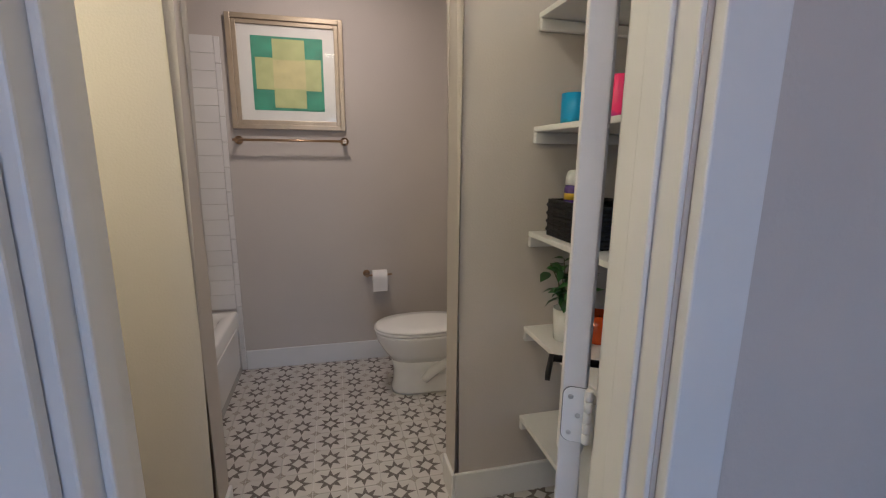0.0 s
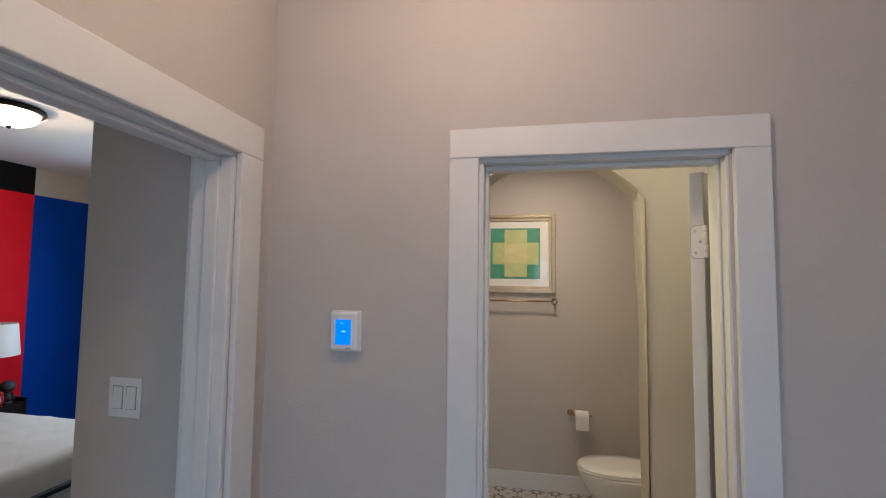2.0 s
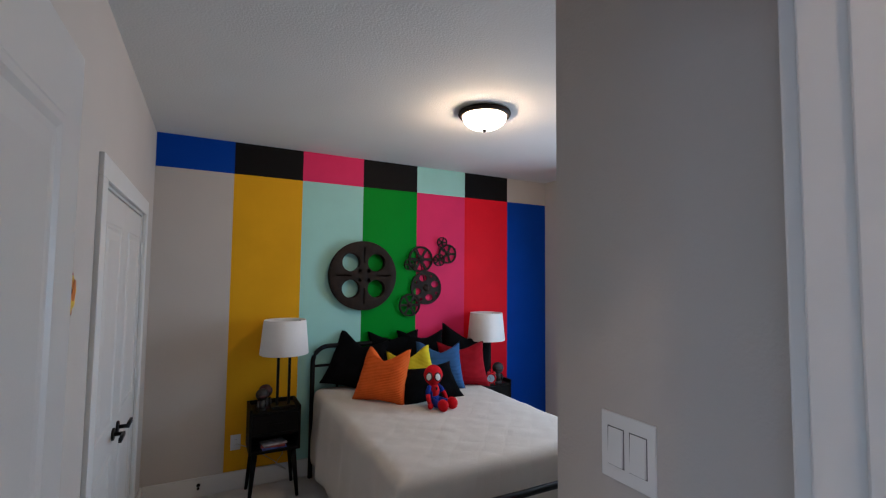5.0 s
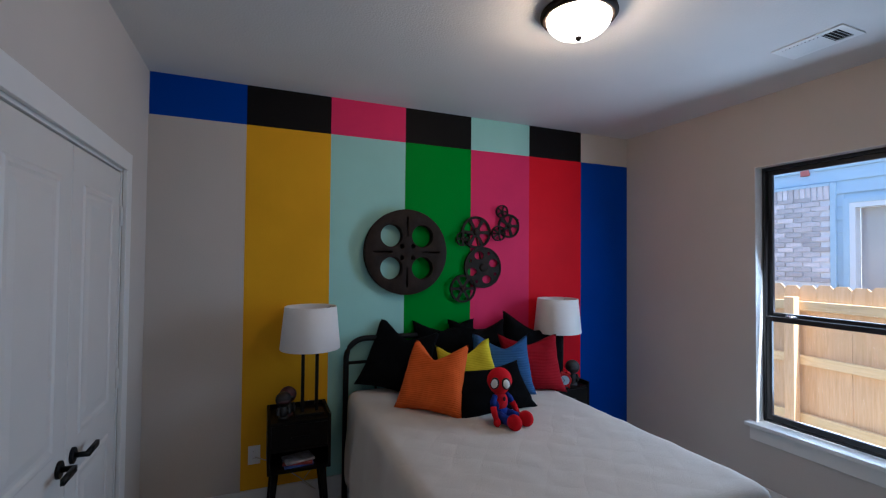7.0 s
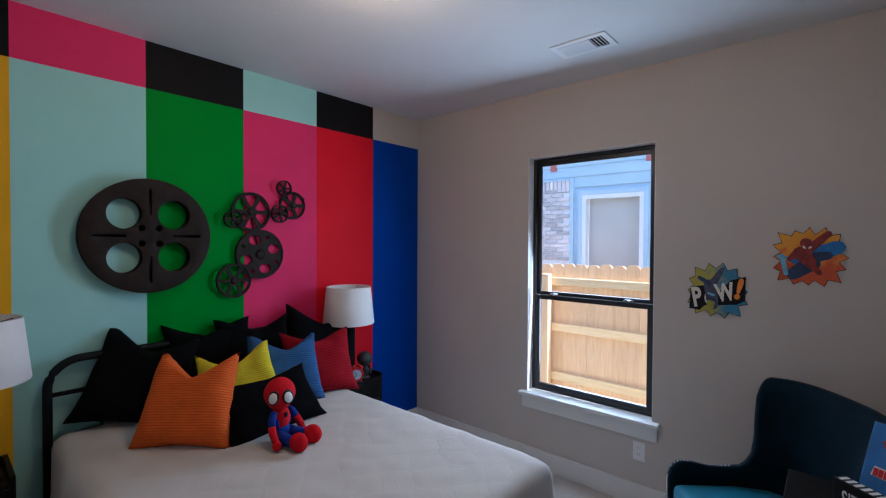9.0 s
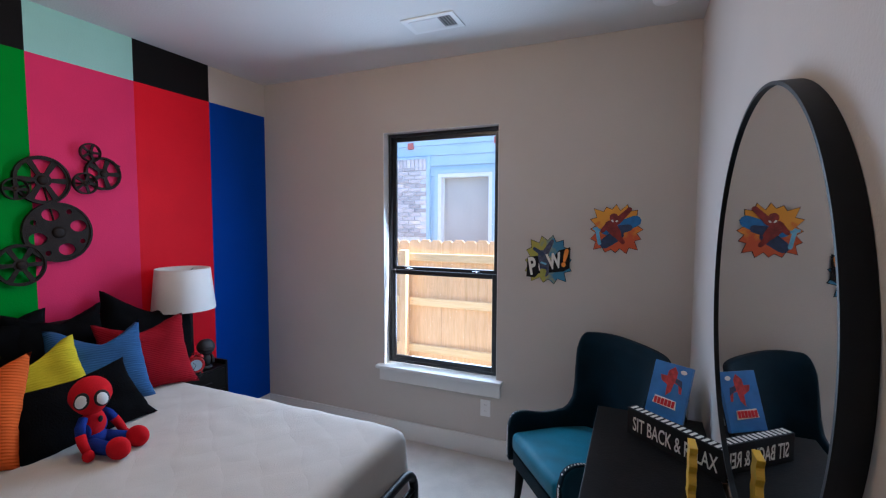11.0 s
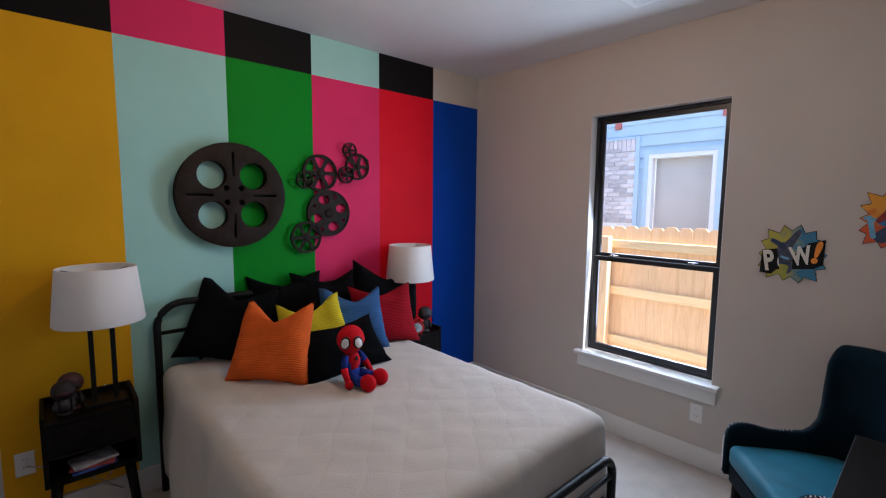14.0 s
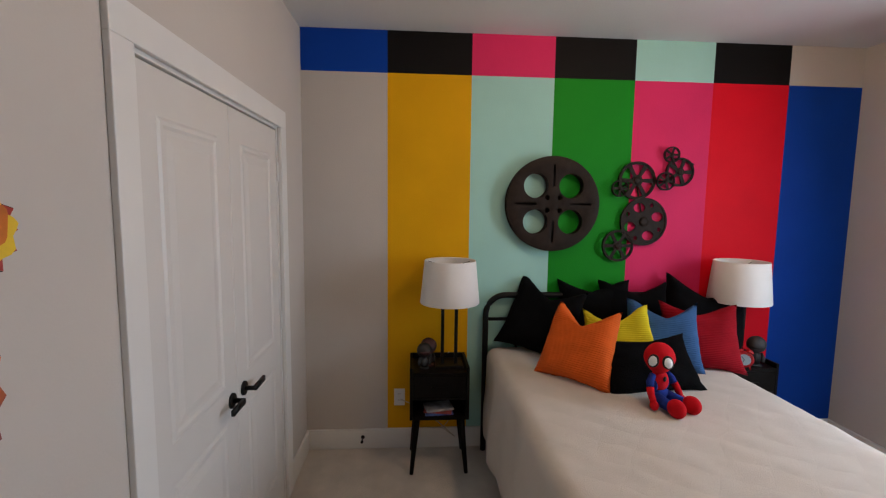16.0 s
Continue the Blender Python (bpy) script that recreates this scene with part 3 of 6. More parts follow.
    for col in range(24):
        ob = new("brick", me)
        ob.parent = h
        ob.matrix_local = pose(bx - 0.035 - col * 0.070, 0, cap - 0.072, 0, 90, 0)


house()

# ---- bed ----
BED0, BED1, BHEAD, BFOOT, BTOP = 0.125, 1.490, -4.345, -2.480, 0.715
bed = thing("bed", Matrix.Translation((BHEAD, (BED0 + BED1) / 2, 0)), "black tubular metal bed frame with rounded headboard", "bed")


def arc_pts(y0, y1, x, z0, z1, r, n=8):
    pts = [(x, y0, z0)]
    pts += [(x, y0 + r - r * math.cos(a), z1 - r + r * math.sin(a)) for a in (math.pi / 2 * i / n for i in range(n + 1))]
    pts += [(x, y1 - r + r * math.sin(a), z1 - r + r * math.cos(a)) for a in (math.pi / 2 * i / n for i in range(n + 1))]
    return pts + [(x, y1, z0)]


def bed_end(name, x, z1, rails, r, parent, inset=0.0):
    hw = (BED1 - BED0) / 2 - 0.002 - inset
    bm = bmesh.new()
    tube(bm, arc_pts(-hw - 0.012, hw + 0.012, x, 0.0, z1, r), 0.019, 14)
    hb = part(name, bm, BLACKMETAL, parent, "rounded black tube end")
    for z in rails:
        bm = bmesh.new()
        tube(bm, [(x, -hw - 0.012, z), (x, hw + 0.012, z)], 0.011, 10)
        part("rail", bm, BLACKMETAL, hb)
    for k in range(5):
        y = -hw + (k + 0.8) * (2 * hw) / 5.6
        bm = bmesh.new()
        tube(bm, [(x, y, rails[0]), (x, y, rails[-1])], 0.008, 8)
        part("spindle", bm, BLACKMETAL, hb)


bed_end("headboard", 0.0, 1.06, (0.42, 0.90), 0.13, bed)
bed_end("footboard", BFOOT - BHEAD + 0.062, 0.545, (0.26, 0.455), 0.09, bed, 0.035)
for y in (BED0 + 0.05, BED1 - 0.05):
    yy = y - (BED0 + BED1) / 2
    part("side_rail", bbox(0.0, BFOOT - BHEAD + 0.062, yy - 0.012, yy + 0.012, 0.30, 0.345, 0.003), BLACKMETAL, bed)
for x in (0.9, 1.75):
    for y in (-0.6, 0.6):
        bm = bmesh.new()
        lathe(bm, [(0.018, 0), (0.018, 0.30)], 12, Matrix.Translation((x, y, 0)))
        part("leg", bm, BLACKMETAL, bed)
for k in range(9):
    part("slat", bbox(0.12 + k * 0.2, 0.18 + k * 0.2, -0.63, 0.63, 0.322, 0.345, 0.002), BLACKMETAL, bed)

mat_ob = tagged(put("mattress", bbox(BHEAD + 0.03, BFOOT - 0.02, BED0 + 0.02, BED1 - 0.02, 0.346, BTOP - 0.016, 0.05, 4), QUILT), "white mattress under the bedspread", "mattress")


def bedspread():
    """A quilted cover that lies on the mattress and hangs down its sides in soft folds."""
    x0, x1, y0, y1 = BHEAD + 0.03, BFOOT, BED0, BED1
    nx, ny = 96, 74
    drop_side, drop_foot, r = 0.52, 0.345, 0.055
    us = [x0 + (x1 - x0 + drop_foot) * i / nx for i in range(nx + 1)]
    total = (y1 - y0) + 2 * drop_side
    vs = [-drop_side + total * j / ny for j in range(ny + 1)]
    bm = bmesh.new()

    def bend(s, limit):
        """Along the cover past an edge: how far out and how far down it has come."""
        over = s - limit + r
        if over <= 0:
            return min(s, limit), 0.0
        a = over / r
        if a < math.pi / 2:
            return limit - r + r * math.sin(a), r * (1 - math.cos(a))
        return limit, r + (over - r * math.pi / 2)

    grid = []
    for u in us:
        row = []
        for w in vs:
            x, dx = bend(u, x1)
            if w < (y1 - y0) / 2:
                yy, dy = bend((y1 - y0) / 2 - w, (y1 - y0) / 2)
                y, side = (y0 + y1) / 2 - yy, -1
            else:
                yy, dy = bend(w - (y1 - y0) / 2, (y1 - y0) / 2)
                y, side = (y0 + y1) / 2 + yy, 1
            down = max(dx, dy) + 0.25 * min(dx, dy)
            z = BTOP - down
            # hanging folds
            wave = 0.016 * math.sin(u * 9.0 + 1.3 * side) + 0.010 * math.sin(u * 21 + 2.0)
            y += side * wave * min(1.0, dy / 0.25) + side * 0.035 * min(1.0, dy / 0.4)
            x += (0.012 * math.sin(w * 11.0) + 0.02) * min(1.0, dx / 0.25)
            if dx < 0.02 and dy < 0.02:
                # quilting: diamond rows pressed into the top, with creases
                q = abs(math.sin((u + w) * math.pi / 0.15)) * abs(math.sin((u - w) * math.pi / 0.15))
                z += 0.0020 * math.sqrt(q) + 0.006 * noise.noise((u * 3, w * 3, 0.0)) + 0.004 * noise.noise((u * 7, w * 12, 3.0))
            z += 0.008 * noise.noise((u * 5, w * 5, 7.0)) * min(1.0, down / 0.3)
            row.append(bm.verts.new((x, y, max(z, 0.06))))
        grid.append(row)
    for a, b in zip(grid, grid[1:]):
        for j in range(ny):
            bm.faces.new((a[j], b[j], b[j + 1], a[j + 1])).smooth = True
    ob = put("bedspread", bm, QUILT)
    solid = ob.modifiers.new("thick", 'SOLIDIFY')
    solid.thickness, solid.offset = 0.010, -1
    return tagged(ob, "off-white quilted bedspread draped over the mattress", "bedspread")


bedspread()


def pillow(name, w, h, t, m, material, label, chop=0.0, seed=0, group="pillows on the bed"):
    """A stuffed cushion with pinched corners; chop presses the middle of its upper edge down. Local x across, y up, z its thickness."""
    n = 22
    bm = bmesh.new()
    sides = []
    for s in (1, -1):
        rows = []
        for i in range(n + 1):
            row = []
            for j in range(n + 1):
                a, b = -1 + 2 * i / n, -1 + 2 * j / n
                puff = max(0.0, (1 - a ** 4)) ** 0.55 * max(0.0, (1 - b ** 4)) ** 0.55
                pinch = 1 - 0.12 * (1 - abs(a) ** 2) * abs(b) ** 3
                pinch2 = (1 - 0.15 * (1 - abs(b) ** 2) * abs(a) ** 3) * (1.02 - (0.04 + 0.75 * max(0.0, chop - 0.1)) * max(0.0, b))
                x, y = a * w / 2 * pinch2, b * h / 2 * pinch
                top = max(0.0, b)
                y -= chop * h * (max(0.0, 1 - abs(a - 0.12 * math.sin(seed * 2.4)) / 0.88)) ** 1.1 * top ** 2.0
                z = s * t / 2 * puff * (1 - 0.45 * chop * top * (1 - abs(a)))
                if 0 < i < n and 0 < j < n:
                    z += 0.016 * noise.noise((a * 1.7 + seed, b * 1.7, s * 2.0)) + 0.006 * noise.noise((a * 4.5 + seed, b * 4.5, s * 5.0))
                else:
                    x += 0.004 * noise.noise((a * 6 + seed, b * 6, 1.0))
                    y += 0.005 * noise.noise((a * 6 + seed, b * 6, 9.0))
                row.append((x, y, z))
            rows.append(row)
        sides.append(rows)
    made = {}

    def vert(s, i, j):
        if i in (0, n) or j in (0, n):
            s = 0
        key = (s, i, j)
        if key not in made:
            made[key] = bm.verts.new(sides[s][i][j])
        return made[key]

    for s in (0, 1):
        for i in range(n):
            for j in range(n):
                q = [vert(s, i, j), vert(s, i + 1, j), vert(s, i + 1, j + 1), vert(s, i, j + 1)]
                bm.faces.new(q if s == 0 else q[::-1]).smooth = True
    ob = put(name, bm, material, m)
    return tagged(ob, label, "pillow", group)


def lean(x, y, back, turn=0.0, h=0.45, spin=0.0, z=BTOP):
    """A cushion that stands on the bed at (x, y) and leans back towards the headboard."""
    m = pose(x, y, z - 0.012, 0, 0, 90 + turn) @ pose(0, 0, 0, 90 - back, 0, 0) @ pose(0, h / 2, 0, 0, 0, spin)
    return m


FURRY = mat("black_knit", (0.0035, 0.0035, 0.004), 0.98, vary=0.3, scale=20, bump=0.6, fine=150, spec=0.05)
ORANGE = ribbed("orange_corduroy", (0.66, 0.11, 0.014))
YELLOWC = ribbed("yellow_corduroy", (0.64, 0.52, 0.015))
BLUEC = ribbed("blue_corduroy", (0.035, 0.10, 0.24))
REDC = ribbed("red_corduroy", (0.28, 0.003, 0.010), count=100)
pillow("pillow", 0.50, 0.49, 0.18, lean(-4.17, 0.430, 24, -24, 0.49, -13), BLACKCLOTH, "large black velvet pillow leaning on the headboard", 0.22, 1)
pillow("pillow", 0.50, 0.48, 0.18, lean(-4.23, 0.82, 17, -6, 0.48), BLACKCLOTH, "large black velvet pillow leaning on the headboard", 0.13, 2)
pillow("pillow", 0.46, 0.48, 0.18, lean(-4.18, 1.05, 18, -12, 0.48), BLACKCLOTH, "large black velvet pillow leaning on the headboard", 0.14, 3)
pillow("pillow", 0.57, 0.47, 0.18, lean(-4.17, 1.50, 16, -10, 0.47, -11, BTOP + 0.015), BLACKCLOTH, "large black velvet pillow leaning on the headboard", 0.22, 4)
pillow("pillow", 0.46, 0.41, 0.15, lean(-3.89, 1.305, 26, -18, 0.41), REDC, "dark red corduroy throw pillow", 0.16, 5)
pillow("pillow", 0.45, 0.42, 0.15, lean(-3.90, 1.070, 25, -22, 0.42), BLUEC, "blue corduroy throw pillow with chopped top", 0.26, 6)
pillow("pillow", 0.43, 0.39, 0.15, lean(-3.88, 0.80, 27, -22, 0.39, 8), YELLOWC, "yellow corduroy throw pillow with chopped top", 0.28, 7)
pillow("pillow", 0.44, 0.44, 0.16, lean(-3.745, 0.470, 29, -47, 0.44), ORANGE, "orange corduroy throw pillow with chopped top", 0.30, 8)
pillow("pillow", 0.52, 0.31, 0.14, lean(-3.590, 0.860, 38, -2, 0.31, 5), FURRY, "black knitted lumbar pillow at the front", 0.08, 9)

# plush doll, one plain mesh
PLUSH_RED = mat("red_plush", (0.55, 0.006, 0.012), 0.9, vary=0.1, scale=30, bump=0.4, fine=260, spec=0.15)
PLUSH_BLUE = mat("blue_plush", (0.012, 0.03, 0.20), 0.9, vary=0.1, scale=30, bump=0.4, fine=260, spec=0.15)
FELT_WHITE = mat("white_felt", (0.78, 0.78, 0.76), 0.9, vary=0.03, bump=0.1)
FELT_BLACK = mat("black_felt", (0.01, 0.01, 0.01), 0.9, vary=0.03, bump=0.1)


def blob(bm, centre, size, mi, rot=None, steps=16):
    m = Matrix.Translation(centre) @ (rot or Matrix()) @ Matrix.Diagonal((*size, 1))
    made = bmesh.ops.create_uvsphere(bm, u_segments=steps, v_segments=max(6, steps // 2 + 2), radius=1, matrix=m)
    for v in made["verts"]:
        for f in v.link_faces:
            f.material_index, f.smooth = mi, True


def plush_doll(m):
    bm = bmesh.new()
    blob(bm, (-0.005, 0, 0.246), (0.075, 0.080, 0.084), 0, steps=28)
    for v in bm.verts:  # the head narrows to the chin
        low = max(0.0, 0.246 - v.co.z) / 0.088
        v.co.x, v.co.y = -0.005 + (v.co.x + 0.005) * (1 - 0.22 * low), v.co.y * (1 - 0.26 * low)
    turn = Matrix.Rotation(radians(-48), 4, 'Z')
    blob(bm, (0, 0, 0.125), (0.042, 0.054, 0.062), 0)
    blob(bm, (0, 0, 0.060), (0.046, 0.056, 0.046), 1)
    blob(bm, (0.041, -0.006, 0.150), (0.006, 0.011, 0.014), 3)
    for s in (1, -1):
        blob(bm, (-0.006, s * 0.040, 0.112), (0.034, 0.020, 0.044), 1)
        tube(bm, [(0.0, s * 0.046, 0.166), (0.010, s * 0.074, 0.138), (0.024, s * 0.088, 0.108)], [0.017, 0.019, 0.018], 12, mi=1)
        tube(bm, [(0.022, s * 0.087, 0.112), (0.036, s * 0.095, 0.085), (0.055, s * 0.098, 0.052)], [0.019, 0.018, 0.016], 12, mi=0)
        blob(bm, (0.062, s * 0.098, 0.034), (0.024, 0.020, 0.026), 0)
        tube(bm, [(0.01, s * 0.035, 0.050), (0.07, s * 0.046, 0.044), (0.120, s * 0.050, 0.042)], [0.031, 0.029, 0.027], 12, mi=1)
        blob(bm, (0.156, s * 0.054, 0.048), (0.050, 0.035, 0.047), 0, Matrix.Rotation(radians(-20), 4, 'Y'))
        slant = turn @ Matrix.Rotation(radians(s * 28), 4, 'Z') @ Matrix.Rotation(radians(s * 22), 4, 'X')
        blob(bm, turn @ Vector((0.0600, s * 0.034, 0.248)), (0.012, 0.030, 0.038), 3, slant)
        blob(bm, turn @ Vector((0.0628, s * 0.0345, 0.248)), (0.0115, 0.0245, 0.032), 2, slant)
    return tagged(put("plush_doll", bm, [PLUSH_RED, PLUSH_BLUE, FELT_WHITE, FELT_BLACK], m), "red and blue plush doll sitting on the bed", "doll")


plush_doll(pose(-3.475, 0.805, BTOP - 0.002, 0, 0, 20) @ Matrix.Scale(0.90, 4))

# ---- nightstands and lamps ----


def nightstand(m):
    s = thing("nightstand", m, "black wooden nightstand with drawer, open shelf and splayed legs", "nightstand", "nightstands beside the bed")
    w, d, z0, z1 = 0.36, 0.29, 0.345, 0.670
    t = 0.018
    bm = bmesh.new()
    box(bm, -d / 2, d / 2, -w / 2, -w / 2 + t, z0, z1)
    box(bm, -d / 2, d / 2, w / 2 - t, w / 2, z0, z1)
    box(bm, -d / 2, -d / 2 + t, -w / 2 + t, w / 2 - t, z0, z1)
    box(bm, -d / 2 + t, d / 2, -w / 2 + t, w / 2 - t, z0, z0 + t)
    part("body", soft(bm, 0.003), BLACKWOOD, s)
    part("tray_top", bbox(-d / 2 + t, d / 2 - 0.002, -w / 2 + t, w / 2 - t, z1 - 0.045, z1 - 0.028, 0.002), BLACKWOOD, s)
    part("shelf", bbox(-d / 2 + t, d / 2 - 0.004, -w / 2 + t, w / 2 - t, 0.470, 0.485, 0.002), BLACKWOOD, s)
    dr = part("drawer", bbox(d / 2 - 0.25, d / 2 - 0.001, -w / 2 + t + 0.002, w / 2 - t - 0.002, 0.488, z1 - 0.048, 0.003), BLACKWOOD, s)
    part("handle", bbox(d / 2 - 0.001, d / 2 + 0.012, -0.05, 0.05, 0.545, 0.555, 0.003), BLACKWOOD, dr, "slim black pull")
    for x in (-1, 1):
        for y in (-1, 1):
            bm = bmesh.new()
            tube(bm, [(x * (d / 2 - 0.045), y * (w / 2 - 0.045), z0), (x * (d / 2 - 0.008), y * (w / 2 - 0.012), 0.0)], [0.021, 0.012], 12)
            part("leg", bm, BLACKWOOD, s)
    return s


stand_a = nightstand(pose(-4.225, -0.197, 0))
stand_b = copy_thing(stand_a, pose(-4.225, 1.765, 0))


def table_lamp(m):
    s = thing("table_lamp", m, "black two-post table lamp with white drum shade", "table lamp", "table lamps on the nightstands")
    part("base", bbox(-0.055, 0.055, -0.085, 0.085, 0.0, 0.016, 0.003), BLACKMETAL, s)
    for y in (-0.042, 0.042):
        part("post", bbox(-0.010, 0.010, y - 0.010, y + 0.010, 0.016, 0.390, 0.002), BLACKMETAL, s)
    part("crossbar", bbox(-0.009, 0.009, -0.052, 0.052, 0.377, 0.395, 0.002), BLACKMETAL, s)
    bm = bmesh.new()
    lathe(bm, [(0.009, 0.395), (0.009, 0.455), (0.018, 0.46), (0.018, 0.50)], 16)
    part("socket", bm, BLACKMETAL, s)
    bm = bmesh.new()
    out = [(0.180, 0.402), (0.182, 0.406), (0.157, 0.660), (0.155, 0.664)]
    lathe(bm, out + [(0.152, 0.660), (0.177, 0.406), (0.180, 0.402)], 48, cap=False)
    shade = part("shade", bm, LINEN, s, "white linen drum shade")
    for a in (0, 120, 240):
        bm = bmesh.new()
        tube(bm, [(0, 0, 0.62), (0.152 * math.cos(radians(a)), 0.152 * math.sin(radians(a)), 0.648)], 0.002, 6)
        part("spider", bm, BLACKMETAL, shade)
    bm = bmesh.new()
    lathe(bm, [(0.013, 0.50), (0.018, 0.52), (0.032, 0.56), (0.030, 0.585), (0.012, 0.605), (0.001, 0.608)], 16)
    part("bulb", bm, PLASTIC, s, "white bulb")
    return s


lamp_a = table_lamp(pose(-4.195, -0.135, 0.643))
lamp_b = copy_thing(lamp_a, pose(-4.205, 1.735, 0.643))


def cord():
    bm = bmesh.new()
    tube(bm, [(-4.30, -0.13, 0.69), (-4.376, -0.12, 0.67), (-4.376, -0.14, 0.40), (-4.372, -0.10, 0.22), (-4.34, -0.16, 0.16), (-4.30, -0.08, 0.12), (-4.33, -0.18, 0.20), (-4.37, -0.33, 0.30), (-4.383, -0.44, 0.345)], 0.003, 6)
    return tagged(put("lamp_cord", bm, mat("clear_cord", (0.5, 0.45, 0.38), 0.4)), "pale lamp cord hanging behind the nightstand", "cord")


cord()


def bust(m, colours, label):
    """A small round-headed toy figure, one plain mesh."""
    bm = bmesh.new()
    lathe(bm, [(0.030, 0.0), (0.030, 0.012), (0.022, 0.014)], 20, mi=0)
    tube(bm, [(0, 0, 0.012), (0, 0, 0.05), (0, 0, 0.075)], [0.020, 0.026, 0.018], 14, mi=1)
    for s in (1, -1):
        tube(bm, [(0, s * 0.024, 0.07), (0.008, s * 0.034, 0.045), (0.014, s * 0.030, 0.025)], [0.009, 0.010, 0.009], 8, mi=1)
    blob(bm, (0, 0, 0.115), (0.042, 0.046, 0.045), 0, steps=20)
    blob(bm, (0.026, 0, 0.108), (0.020, 0.034, 0.016), 2)
    return tagged(put("toy_figure", bm, colours, m), label, "figurine")


FIG_GREY = mat("grey_vinyl", (0.025, 0.025, 0.027), 0.6, vary=0.2, scale=40, bump=0.0)
FIG_BLACK = mat("black_vinyl", (0.008, 0.007, 0.008), 0.6, vary=0.2, scale=40, bump=0.0)
FIG_RED = mat("dark_red_vinyl", (0.045, 0.006, 0.008), 0.6, vary=0.2, scale=40, bump=0.0)
bust(pose(-4.155, -0.290, 0.643, 0, 0, 10), [FIG_BLACK, FIG_GREY, FIG_RED], "small black and red vinyl toy figure on the nightstand")
bust(pose(-4.205, -0.262, 0.643, 0, 0, 0) @ Matrix.Scale(1.1, 4), [FIG_RED, FIG_BLACK, FIG_BLACK], "small dark vinyl toy figure on the nightstand")
bust(pose(-4.135, 1.825, 0.643, 0, 0, -20) @ Matrix.Scale(1.2, 4), [FIG_GREY, FIG_BLACK, FIG_BLACK], "small grey helmeted toy figure on the nightstand")


def alarm_clock(m):
    s = thing("alarm_clock", m, "red twin-bell alarm clock with a pale dial", "alarm clock")
    RC = mat("red_enamel", (0.45, 0.01, 0.015), 0.25, vary=0.05, bump=0.0)
    turn = pose(0, 0, 0.062, 0, 90, 0)
    bm = bmesh.new()
    lathe(bm, [(0.046, -0.022), (0.050, -0.018), (0.050, 0.018), (0.046, 0.022), (0.043, 0.019)], 32, turn)
    part("case", bm, RC, s)
    bm = bmesh.new()
    lathe(bm, [(0.034, 0.0205), (0.034, 0.0228)], 32, turn)
    dial = part("dial", bm, mat("pale_dial", (0.34, 0.42, 0.50), 0.3, vary=0.02, bump=0.0), s, "pale blue-white dial")
    for a, r in ((40, 0.026), (150, 0.034)):
        part("pointer", bbox(0.0230, 0.0240, -0.0015, 0.0015, 0.0, r, 0), BLACKMETAL, dial).matrix_local = pose(0, 0, 0.062, a, 0, 0)
    for y in (-0.026, 0.026):
        bm = bmesh.new()
        lathe(bm, [(0.022, 0.0), (0.020, 0.008), (0.010, 0.015), (0.001, 0.017)], 20, pose(0, y, 0.108, -y * 900, 0, 0))
        part("bell", bm, RC, s)
        bm = bmesh.new()
        tube(bm, [(0, y, 0.03), (0, y * 1.35, 0.0)], 0.005, 8)
        part("foot", bm, RC, s)
    bm = bmesh.new()
    tube(bm, [(0, -0.03, 0.115), (0, -0.015, 0.135), (0, 0.015, 0.135), (0, 0.03, 0.115)], 0.003, 8)
    part("carry_loop", bm, RC, s)
    return s


alarm_clock(pose(-4.085, 1.712, 0.643, 0, 0, -35))
for i, (c, dz, tilt) in enumerate((((0.05, 0.10, 0.36), 0.0, 4), ((0.36, 0.06, 0.05), 0.013, -8), ((0.35, 0.36, 0.40), 0.026, 12))):
    bm = bbox(-0.06, 0.06, -0.085, 0.085, 0.0, 0.012, 0.001, 1)
    tagged(put("comic_book", bm, mat("comic_cover_%s" % ("blue", "red", "pale")[i], c, 0.35, vary=0.5, scale=26, bump=0.0), pose(-4.16, -0.20, 0.3635 + dz, 0, 0, tilt)), "%s comic book lying on the nightstand's lower shelf" % ("blue", "red", "pale")[i], "comic book", "comic books on the lower shelf")

# ---- doors ----


def lever(parent, side, x, y, z, towards, m):
    """A black lever on a round rose. side: the way it stands out along y; towards: the way the lever points along x."""
    bm = bmesh.new()
    lathe(bm, [(0.030, 0.0), (0.030, 0.008), (0.027, 0.010)], 24, Matrix.Translation((x, y, z)) @ pose(0, 0, 0, -90 * side, 0, 0))
    rose = part("rose", bm, BLACKMETAL, parent, "round black rose")
    bm = bmesh.new()
    yy = y + side * 0.048
    tube(bm, [(x, y + side * 0.008, z), (x, yy - side * 0.008, z), (x + towards * 0.008, yy, z)], 0.010, 12)
    box(bm, min(x, x + towards * 0.112), max(x, x + towards * 0.112), yy - 0.006, yy + 0.006, z - 0.011, z + 0.011)
    part("lever_handle", smooth(bm), BLACKMETAL, rose, "black lever")


def hinge(parent, x, y, z, m=None):
    bm = bmesh.new()
    lathe(bm, [(0.007, -0.045), (0.007, 0.045)], 12, Matrix.Translation((x, y, z)))
    for k in (-0.027, -0.009, 0.009, 0.027):
        lathe(bm, [(0.0078, k - 0.0008), (0.0078, k + 0.0008)], 12, Matrix.Translation((x, y, z)))
    lathe(bm, [(0.005, 0.045), (0.006, 0.050), (0.001, 0.053)], 12, Matrix.Translation((x, y, z)))
    return part("hinge", bm, TRIM, parent, "painted butt hinge")


